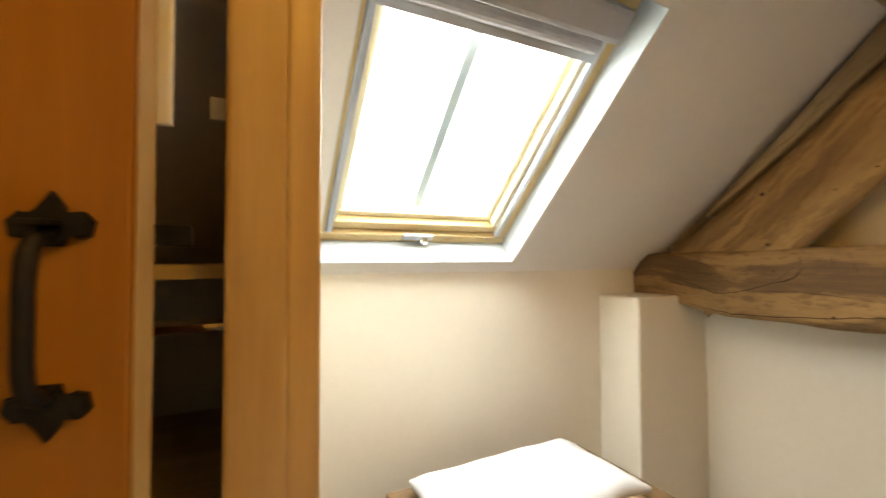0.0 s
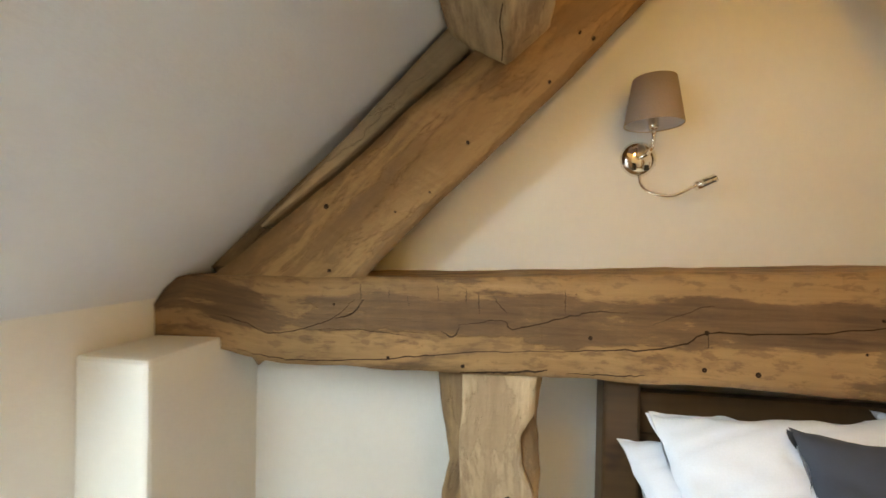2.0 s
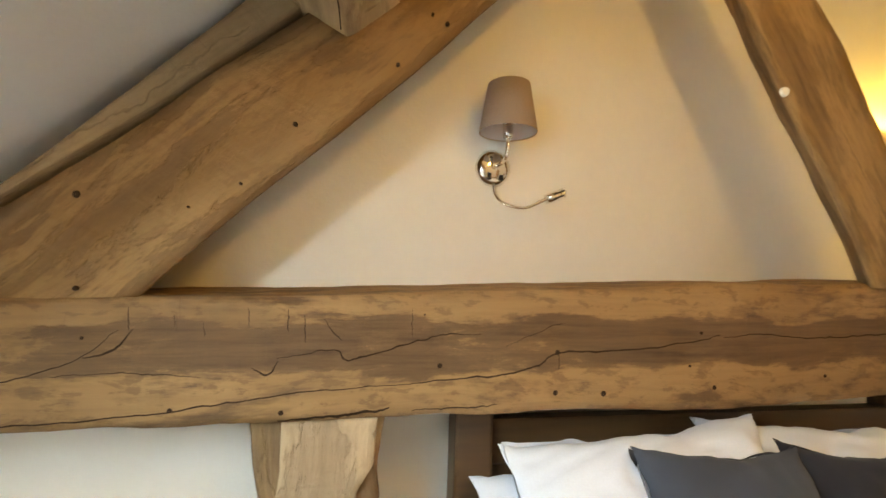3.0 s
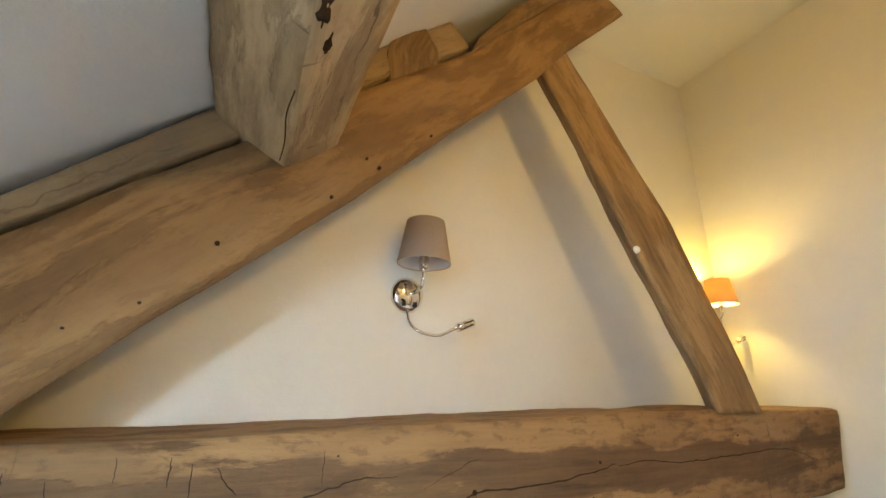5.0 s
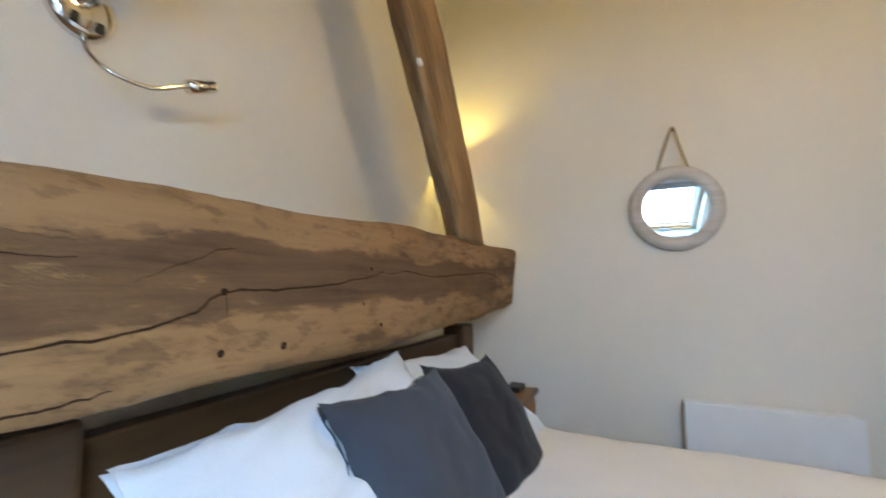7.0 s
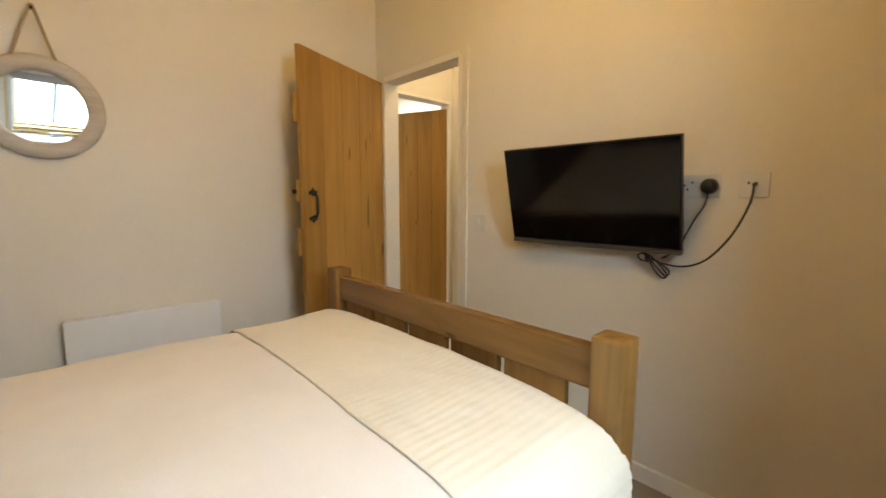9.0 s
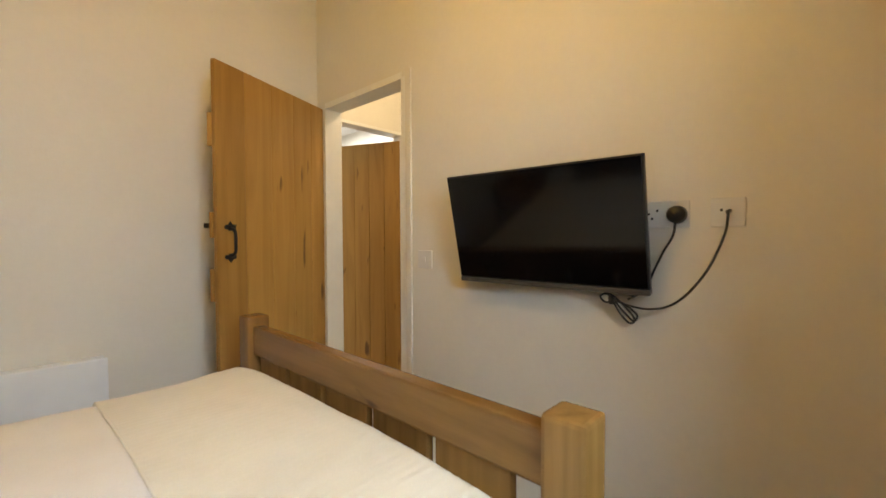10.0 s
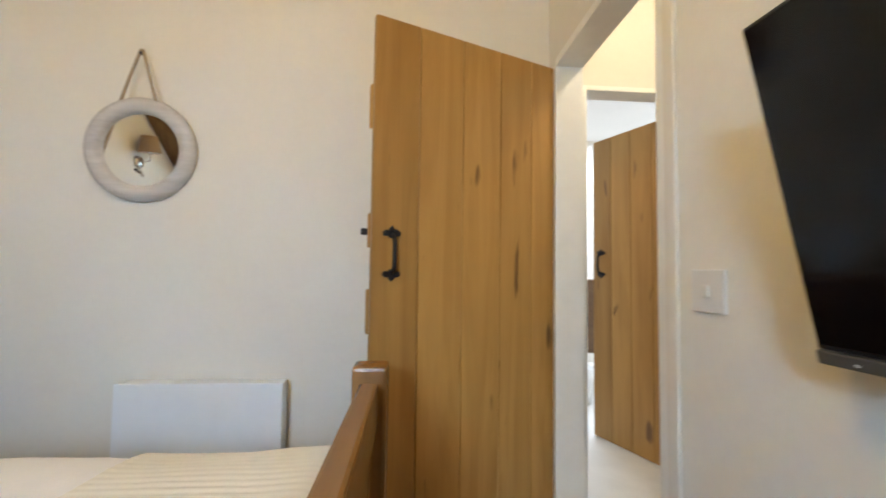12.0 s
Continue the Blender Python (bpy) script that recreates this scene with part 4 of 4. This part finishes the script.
solo("duvet", draped(BX0 + 0.085, 2.50, BY0 + 0.02, BY1 + 0.0, 0.630, (0.10, 0, 0.26, 0.26), 0.11, 70, 70, 0.016, 1.0), DUVET, "white duvet smoothed over the double bed", "bedding", smooth=True)
throw = thing("throw", "cream ribbed throw folded across the foot of the bed", "blanket")
part("throw_cloth", draped(BX0 + 0.098, 1.235, BY0 + 0.005, BY1 + 0.015, 0.639, (0.12, 0, 0.30, 0.30), 0.115, 40, 420, 0.014, 1.0, 0.0, 0.0008), THROW, throw, "", True)
hem = []
for k in range(61):
    yy = BY0 + 0.12 + (BY1 - BY0 - 0.22) * k / 60
    q = Vector((1.235 * 2.3 + 1.0, yy * 2.3, 1.0))
    hem.append((1.236 + 0.004 * noise.noise(q * 2), yy, 0.6335 + cover_crown(yy, BY0 + 0.005, BY1 + 0.015) + noise.noise(q) * 0.014 + noise.noise(q * 3.3) * 0.0049))
part("hem", tube(hem, 0.0048, 8), THROW, throw, "stitched cream hem", True)


def pillow_mesh(w, h, t, seed, n=40, pinch=0.36, crumple=0.012):
    """A stuffed pillow: x across, z up, y through it."""
    bm = bmesh.new()
    sheets = []
    for side in (1, -1):
        g = []
        for i in range(n + 1):
            row = []
            for j in range(n + 1):
                u, v = 2 * i / n - 1, 2 * j / n - 1
                ed = (1 - abs(u) ** 3.2) * (1 - abs(v) ** 3.2)
                inset = 1 - pinch * 0.32 * (1 - abs(u) ** 2) * abs(v) ** 5
                inset2 = 1 - pinch * 0.32 * (1 - abs(v) ** 2) * abs(u) ** 5
                p = Vector((u * w / 2 * inset2, side * t / 2 * max(0.0, ed) ** 0.55, v * h / 2 * inset))
                q = p * 5 + Vector((seed, side * 3, seed))
                crease = 1 - abs(noise.noise(Vector((u * 1.6 + 0.8 * v + seed, v * 2.2 - u, seed + side)))) * 4
                p.y -= side * max(0.0, crease) * crumple * (0.35 + ed)
                p.y += side * noise.noise(q) * 0.014 * (0.3 + ed) + noise.noise(q * 2.7) * 0.006
                p.z += noise.noise(q * 1.7 + Vector((9, 0, 0))) * 0.014 + noise.noise(q * 4.1) * 0.007 * (1 - ed)
                p.x += noise.noise(q * 1.7 + Vector((0, 9, 0))) * 0.014 + noise.noise(q * 4.6) * 0.008 * (1 - ed)
                row.append(bm.verts.new(p))
            g.append(row)
        sheets.append(g)
    for g in sheets:
        for a, b in zip(g, g[1:]):
            for i in range(n):
                bm.faces.new((a[i], a[i + 1], b[i + 1], b[i]))
    bmesh.ops.remove_doubles(bm, verts=bm.verts[:], dist=0.003)
    bmesh.ops.holes_fill(bm, edges=[e for e in bm.edges if e.is_boundary], sides=4)
    return bm


def leaning(top_left, top_right, h, t, lean):
    """Pose of a pillow whose upper edge runs between two points (seen from the foot of the bed) and leans back by lean degrees."""
    a, b = Vector(top_left), Vector(top_right)
    ex = (b - a).normalized()
    down = Vector((-math.sin(radians(lean)), 0, -math.cos(radians(lean))))
    down = (down - ex * down.dot(ex)).normalized()
    mid = (a + b) / 2 + down * h / 2
    ez = -down
    ey = ez.cross(ex)
    return Matrix.Translation(mid) @ Matrix((ex, ey, ez)).transposed().to_4x4(), (b - a).length


def pillow(name, tl, tr, h, t, lean, material, label, category, group, seed):
    m, w = leaning(tl, tr, h, t, lean)
    solo(name, pillow_mesh(w, h, t, seed, crumple=0.003 if name == "cushion" else 0.012), material, label, category, group, smooth=True, m=m)


pillow("pillow", (2.59, 0.15, 0.86), (2.60, -0.56, 0.86), 0.40, 0.15, 52, LINEN, "plump white pillow under another", "pillow", "pillows on the bed", 1.0)
pillow("pillow", (2.548, 0.089, 0.955), (2.554, -0.649, 1.005), 0.45, 0.15, 42, LINEN, "plump white pillow leaning on the headboard", "pillow", "pillows on the bed", 4.0)
pillow("pillow", (2.60, -0.50, 0.985), (2.60, -1.27, 0.935), 0.42, 0.15, 40, LINEN, "white pillow behind the dark cushion", "pillow", "pillows on the bed", 7.0)
pillow("pillow", (2.58, -0.62, 0.80), (2.58, -1.30, 0.80), 0.42, 0.15, 60, LINEN, "plump white pillow under another", "pillow", "pillows on the bed", 9.0)
pillow("cushion", (2.431, -0.195, 0.987), (2.424, -0.652, 0.97), 0.44, 0.13, 33, GREYCL, "square slate grey wool cushion against the pillows", "cushion", "cushions on the bed", 12.0)
pillow("cushion", (2.45, -0.625, 0.975), (2.42, -1.055, 0.94), 0.43, 0.13, 33, BLACKCL, "square black wool cushion against the pillows", "cushion", "cushions on the bed", 15.0)


# ---- bedside and side tables ----
def small_table(name, label, x0, x1, y0, y1, top, legw, wood, apron=0.09):
    t = thing(name, label, "table")
    part("tabletop", box((x0, y0, top - 0.028), (x1, y1, top), 0.005), wood, t)
    for x in (x0 + 0.02, x1 - 0.02 - legw):
        for yy in (y0 + 0.02, y1 - 0.02 - legw):
            part("leg", box((x, yy, 0), (x + legw, yy + legw, top - 0.028), 0.003), wood, t)
    for a, b in (((x0 + 0.03, y0 + 0.03), (x1 - 0.03, y0 + 0.05)), ((x0 + 0.03, y1 - 0.05), (x1 - 0.03, y1 - 0.03)), ((x0 + 0.03, y0 + 0.05), (x0 + 0.05, y1 - 0.05)), ((x1 - 0.05, y0 + 0.05), (x1 - 0.03, y1 - 0.05))):
        part("apron", box((*a, top - 0.028 - apron), (*b, top - 0.028), 0.002), wood, t)
    return t


small_table("side_table", "low dark wooden side table under the roof window", 1.14, 1.875, 0.86, 1.335, 0.605, 0.045, DARKWOOD)


def towel_mesh(x0, x1, y0, y1, z0, t, seed, sag=0.012):
    bm = bmesh.new()
    n = 30
    grid = []
    for i in range(n + 1):
        x = x0 + (x1 - x0) * i / n
        row = []
        for j in range(n + 1):
            y = y0 + (y1 - y0) * j / n
            u = min(i, n - i) / n
            v = min(j, n - j) / n
            e = min(1.0, (min(u * 10, 1)) ) * min(1.0, v * 10)
            h = t * (0.35 + 0.65 * math.sqrt(max(0.0, e)))
            q = Vector((x * 9 + seed, y * 9, seed))
            row.append((x + noise.noise(q) * 0.006, y + noise.noise(q + Vector((5, 5, 5))) * 0.008, z0 + h + noise.noise(q) * sag * e))
        grid.append(row)
    top = [[bm.verts.new(p) for p in r] for r in grid]
    bot = [[bm.verts.new((p[0], p[1], z0)) for p in r] for r in grid]
    for g in (top, bot):
        for a, b in zip(g, g[1:]):
            for k in range(n):
                bm.faces.new((a[k], a[k + 1], b[k + 1], b[k]))
    for k in range(n):
        for r in (0, n):
            bm.faces.new((top[r][k], top[r][k + 1], bot[r][k + 1], bot[r][k]))
            bm.faces.new((top[k][r], top[k + 1][r], bot[k + 1][r], bot[k][r]))
    return bm


tw = thing("folded_towels", "stack of folded white towels lying on the dark side table", "towels")
part("towel", towel_mesh(1.23, 1.78, 0.93, 1.28, 0.606, 0.028, 2.0), TANCL, tw, "tan folded towel underneath", True)
part("towel", towel_mesh(1.20, 1.795, 0.965, 1.300, 0.632, 0.038, 5.0, 0.026), TOWEL, tw, "white terry towel", True)

bs = thing("bedside_table", "waxed pine bedside cabinet beyond the bed", "cabinet")
part("body", box((2.475, -1.95, 0.0), (2.86, -1.53, 0.585), 0.004), BEDWOOD, bs)
part("tabletop", box((2.455, -1.965, 0.585), (2.87, -1.51, 0.612), 0.006), BEDRAIL, bs)
dr = part("drawer_front", box((2.462, -1.92, 0.40), (2.475, -1.56, 0.565), 0.004), BEDRAIL, bs)
part("drawer_knob", lathe([(0.0005, 0.024), (0.014, 0.02), (0.016, 0.012), (0.008, 0.0)], 14, pose(2.462, -1.74, 0.48, 0, -90, 0)), BEDWOOD, dr)
clock = thing("alarm_clock", "small black bedside clock on the pine cabinet", "clock")
part("clock_body", box((2.52, -1.93, 0.612), (2.60, -1.80, 0.640), 0.008), BLACKPL, clock)

bin_ = thing("waste_bin", "white rounded waste bin on the floor by the gable", "bin")
part("bin_body", lathe([(0.0005, 0.004), (0.085, 0.0), (0.095, 0.02), (0.118, 0.30), (0.122, 0.315), (0.116, 0.318), (0.110, 0.30), (0.088, 0.02), (0.0005, 0.015)], 36, pose(2.33, 1.06, 0)), WHITEPL, bin_, "", True)


# ---- wall lamps ----
def wall_lamp(name, label, at, lit):
    """at: the shade's bottom centre; the wall is skewed, local x points out of it."""
    rot = math.degrees(math.atan2(0.134, 1))
    t = thing(name, label, "wall lamp", "bedside wall lamps", Matrix.Translation(at) @ pose(0, 0, 0, 0, 0, 180 + 7.63))
    w = -(gable_x(at[1]) - at[0])          # wall plane in local x, about -0.1
    # shade, open below and above
    part("shade", lathe([(0.0825, 0.003), (0.083, 0.007), (0.0605, 0.142), (0.0593, 0.142), (0.0815, 0.005), (0.0825, 0.003)], 48), SHADE, t, "glowing amber fabric shade" if lit else "taupe fabric shade", True)
    part("shade_lining", lathe([(0.0808, 0.006), (0.0587, 0.141)], 48), LINING, t, "pale lining inside the shade", True)
    part("shade_ring", lathe([(0.012, 0.03), (0.018, 0.03), (0.018, 0.034), (0.012, 0.034), (0.012, 0.03)], 20), CHROME, t)
    bulb = part("bulb", lathe([(0.0005, 0.110), (0.013, 0.102), (0.022, 0.082), (0.019, 0.060), (0.012, 0.045), (0.012, 0.03)], 20), BULBGLASS, t, "", True)
    bulb.visible_shadow = not lit
    part("lampholder", lathe([(0.0005, -0.012), (0.013, -0.012), (0.015, 0.0), (0.015, 0.035), (0.0005, 0.035)], 20), CHROME, t, "", True)
    part("arm", tube(curve_points([(w + 0.012, 0, -0.078), (w + 0.05, 0, -0.076), (-0.016, 0, -0.068), (0, 0, -0.045), (0, 0, -0.008)], 20), 0.0065, 12), CHROME, t, "chrome arm", True)
    plate = part("backplate", lathe([(0.0005, 0.026), (0.02, 0.025), (0.042, 0.020), (0.055, 0.010), (0.058, 0.0), (0.0005, 0.0)], 44, pose(w, 0, -0.078, 0, 90, 0)), CHROME, t, "domed chrome backplate", True)
    for yy in (-0.02, 0.02):
        part("switch", box((w + 0.018, yy - 0.006, -0.118), (w + 0.026, yy + 0.006, -0.100), 0.002), BLACKPL, plate)
    part("reading_arm", tube(curve_points([(w + 0.012, 0.0, -0.130), (w + 0.03, -0.002, -0.165), (w + 0.055, 0.02, -0.195), (w + 0.08, 0.07, -0.205), (w + 0.095, 0.115, -0.185), (w + 0.10, 0.135, -0.174)], 30), 0.0048, 10), CHROME, t, "chrome gooseneck reading arm", True)
    part("reading_head", tube([(w + 0.10, 0.132, -0.178), (w + 0.104, 0.185, -0.155)], 0.014, 18), CHROME, t, "ribbed chrome reading light", True)
    part("reading_lens", tube([(w + 0.1038, 0.183, -0.1559), (w + 0.1042, 0.1868, -0.1542)], 0.0122, 16), BLACKPL, t, "dark lens of the reading light")
    for k in (-0.007, 0.007):
        part("head_slot", tube([(w + 0.1145, 0.146, -0.172 + k), (w + 0.1175, 0.180, -0.157 + k)], 0.0022, 6), BLACKPL, t)
    return t


wall_lamp("wall_lamp", "wall lamp with taupe shade, unlit, and chrome reading arm", LAMP1, False)
wall_lamp("wall_lamp", "wall lamp with amber glowing shade, lit, behind the brace", LAMP2, True)

# ---- south wall: mirror, heater ----
MX, MZ = 1.737, 1.573
mir = thing("round_mirror", "round mirror in a limed wooden frame on a rope loop", "mirror", "", pose(MX, SOUTH + 0.018, MZ, -94, 0, 3.0))
part("mirror_frame", lathe([(0.150, 0.004), (0.150, 0.022), (0.158, 0.034), (0.185, 0.040), (0.207, 0.032), (0.216, 0.016), (0.214, 0.0), (0.150, 0.0)], 72), LIMED, mir, "whitewashed wooden ring", True)
part("mirror_glass", lathe([(0.0005, 0.012), (0.152, 0.012), (0.152, 0.004), (0.0005, 0.004)], 72), MIRROR, mir, "mirror glass")
part("mirror_rope", tube(curve_points([(0.075, -0.195, 0.022), (0.045, -0.29, 0.018), (0.008, -0.395, 0.016), (0.0, -0.408, 0.016), (-0.008, -0.395, 0.016), (-0.035, -0.29, 0.018), (-0.06, -0.20, 0.022)], 40), 0.0062, 8), ROPE, mir, "jute hanging rope", True)
part("hook", lathe([(0.0005, 0.026), (0.006, 0.024), (0.006, 0.0)], 12, pose(0, -0.396, 0)), IRON, mir)

rad = thing("panel_heater", "slim white electric panel heater on the wall", "heater")
part("front_panel", box((1.112, -1.912, 0.22), (1.750, -1.898, 0.637), 0.005), RADWHITE, rad)
part("casing", box((1.118, -1.985, 0.23), (1.744, -1.912, 0.632), 0.004), RADWHITE, rad, "white metal casing")
part("end_cap", box((1.744, -1.98, 0.235), (1.749, -1.914, 0.626), 0.002), RADSIDE, rad, "grey end cap")
for x in (1.25, 1.6):
    part("bracket", box((x, -2.0, 0.3), (x + 0.03, -1.985, 0.56), 0.002), RADSIDE, rad)

# ---- west wall: television, sockets, switch ----
tl, tr, bl, br = Vector((0.200, -0.690, 1.409)), Vector((0.148, 0.048, 1.409)), Vector((0.077, -0.706, 0.985)), Vector((0.071, 0.048, 0.985))
ex = ((tr - tl) + (br - bl)).normalized()
ez = ((tl - bl) + (tr - br))
ez = (ez - ex * ez.dot(ex)).normalized()
ey = ez.cross(ex)
TVM = Matrix.Translation((tl + tr + bl + br) / 4) @ Matrix((ex, ey, ez)).transposed().to_4x4()
tv = thing("television", "black flat television tilted down on a wall bracket", "television", "", TVM)
hw, hh = 0.370, 0.2185
part("screen", box((-hw + 0.006, -0.0005, -hh + 0.026), (hw - 0.006, 0.004, hh - 0.006)), SCREEN, tv, "glossy black screen", m=Matrix.Diagonal((1, -1, 1, 1)))
part("bezel", box((-hw, 0.0, -hh + 0.018), (hw, 0.022, hh), 0.003), BLACKPL, tv)
part("back_cover", box((-hw + 0.05, 0.022, -hh + 0.03), (hw - 0.05, 0.06, hh - 0.12), 0.014), BLACKPL, tv)
part("bottom_bar", box((-hw, -0.005, -hh), (hw, 0.024, -hh + 0.018), 0.003), GREYPL, tv, "grey lower bar")
part("standby_light", box((-hw + 0.045, -0.0062, -hh + 0.006), (-hw + 0.049, -0.005, -hh + 0.009)), WHITEPL, tv)
inv = TVM.inverted()
bmw = box((0.0, -0.45, 1.08), (0.03, -0.2, 1.32), 0.004)
bmesh.ops.transform(bmw, matrix=inv, verts=bmw.verts[:])
part("wall_bracket", bmw, BLACKPL, tv)
for yy in (-0.40, -0.26):
    bmw = tube([(0.02, yy, 1.2), (0.075, yy, 1.2)], 0.014, 10)
    bmesh.ops.transform(bmw, matrix=inv, verts=bmw.verts[:])
    part("bracket_arm", bmw, BLACKPL, tv)


def socket_plate(name, label, y0, y1, z0, z1, rockers=0, holes=()):
    t = thing(name, label, "socket" if not rockers else "light switch")
    p = part("plate", box((0.0, y0, z0), (0.009, y1, z1), 0.003), PLATEWHITE, t)
    for k in range(rockers):
        ym = y0 + (y1 - y0) * (k + 0.5) / rockers
        part("rocker", box((0.009, ym - 0.008, (z0 + z1) / 2 - 0.012), (0.014, ym + 0.008, (z0 + z1) / 2 + 0.012), 0.002), PLATEWHITE, p)
    for yy, zz in holes:
        part("pin_hole", box((0.009, yy - 0.003, zz - 0.004), (0.0098, yy + 0.003, zz + 0.004)), BLACKPL, p)
    return t


socket_plate("double_socket", "white double wall socket with one black plug", -0.012, 0.134, 1.196, 1.280, 0, ((0.02, 1.24), (0.03, 1.225), (0.045, 1.25)))
socket_plate("aerial_socket", "white aerial wall socket beside the power socket", 0.188, 0.272, 1.196, 1.280, 0, ((0.215, 1.245),))
socket_plate("light_switch", "white light switch beside the doorway", -1.050, -0.958, 1.015, 1.103, 1)
plug = thing("black_plug", "black mains plug in the wall socket with its cable", "plug")
part("plug_body", lathe([(0.0005, 0.034), (0.018, 0.032), (0.026, 0.022), (0.028, 0.0), (0.0005, 0.0)], 22, pose(0.0095, 0.102, 1.236, 0, 90, 0)), BLACKPL, plug, "", True)
part("cable", tube(curve_points([(0.026, 0.10, 1.21), (0.03, 0.095, 1.17), (0.035, 0.07, 1.12), (0.04, 0.045, 1.06), (0.04, 0.02, 1.0), (0.045, -0.03, 0.965)], 36), 0.0036, 8), BLACKPL, plug, "", True)
cab = thing("aerial_cable", "black aerial cable drooping from the socket to the television", "cable")
part("cable", tube(curve_points([(0.012, 0.235, 1.242), (0.04, 0.236, 1.235), (0.045, 0.228, 1.17), (0.04, 0.182, 1.06), (0.04, 0.11, 0.97), (0.042, 0.03, 0.94), (0.045, -0.06, 0.955), (0.05, -0.10, 0.985)], 60), 0.0036, 8), BLACKPL, cab, "", True)
part("cable_plug", tube([(0.009, 0.235, 1.242), (0.034, 0.234, 1.238)], 0.006, 10), GREYPL, cab)
loops = [(0.05, -0.105, 0.985), (0.05, -0.07, 0.97), (0.05, -0.03, 0.935), (0.055, -0.005, 0.905), (0.05, -0.02, 0.89), (0.05, -0.045, 0.91), (0.055, -0.07, 0.955), (0.05, -0.04, 0.95), (0.05, 0.0, 0.92), (0.055, -0.01, 0.9), (0.05, -0.045, 0.93), (0.05, -0.09, 0.975), (0.055, -0.115, 0.97), (0.05, -0.1, 0.95), (0.05, -0.06, 0.96)]
bun = thing("cable_bundle", "tied bundle of black cable hanging under the television", "cable")
part("cable_loops", tube(curve_points(loops, 140), 0.0034, 8), BLACKPL, bun, "", True)
part("cable_tie", tube([(0.046, -0.083, 0.968), (0.062, -0.075, 0.952)], 0.010, 10), BLACKPL, bun)

# ---- beyond the landing ----
cabt = thing("dark_cabinet", "dark wooden cabinet in the room beyond the landing", "cabinet")
part("body", box((-1.6, -4.3, 0.35), (-0.62, -3.9, 1.02), 0.006), DARKWOOD, cabt)
for x in (-1.56, -0.70):
    part("leg", box((x, -4.26, 0), (x + 0.05, -3.94, 0.35), 0.003), DARKWOOD, cabt)
fb = thing("waste_bin", "small white bin on the floor of the far room", "bin")
part("bin_body", lathe([(0.0005, 0.003), (0.10, 0.0), (0.13, 0.30), (0.125, 0.30), (0.095, 0.01), (0.0005, 0.01)], 30, pose(-0.80, -3.62, 0)), WHITEPL, fb, "", True)

# unseen ceiling light over the bed, added to carry the warm fill
cl = thing("ceiling_light", "unseen white ceiling rose and flex added for the warm fill lamp", "ceiling light")
part("rose", lathe([(0.0005, 0.0), (0.045, 0.0), (0.05, 0.02), (0.03, 0.035), (0.0005, 0.04)], 28, pose(1.10, -0.3, 2.885)), WHITEPL, cl, "", True)
part("flex", tube([(1.10, -0.3, 2.91), (1.10, -0.3, 2.465)], 0.004, 8), WHITEPL, cl)
part("lampholder", lathe([(0.0005, 0.0), (0.016, 0.0), (0.018, 0.03), (0.008, 0.045), (0.0005, 0.045)], 18, pose(1.10, -0.3, 2.425)), WHITEPL, cl, "", True)
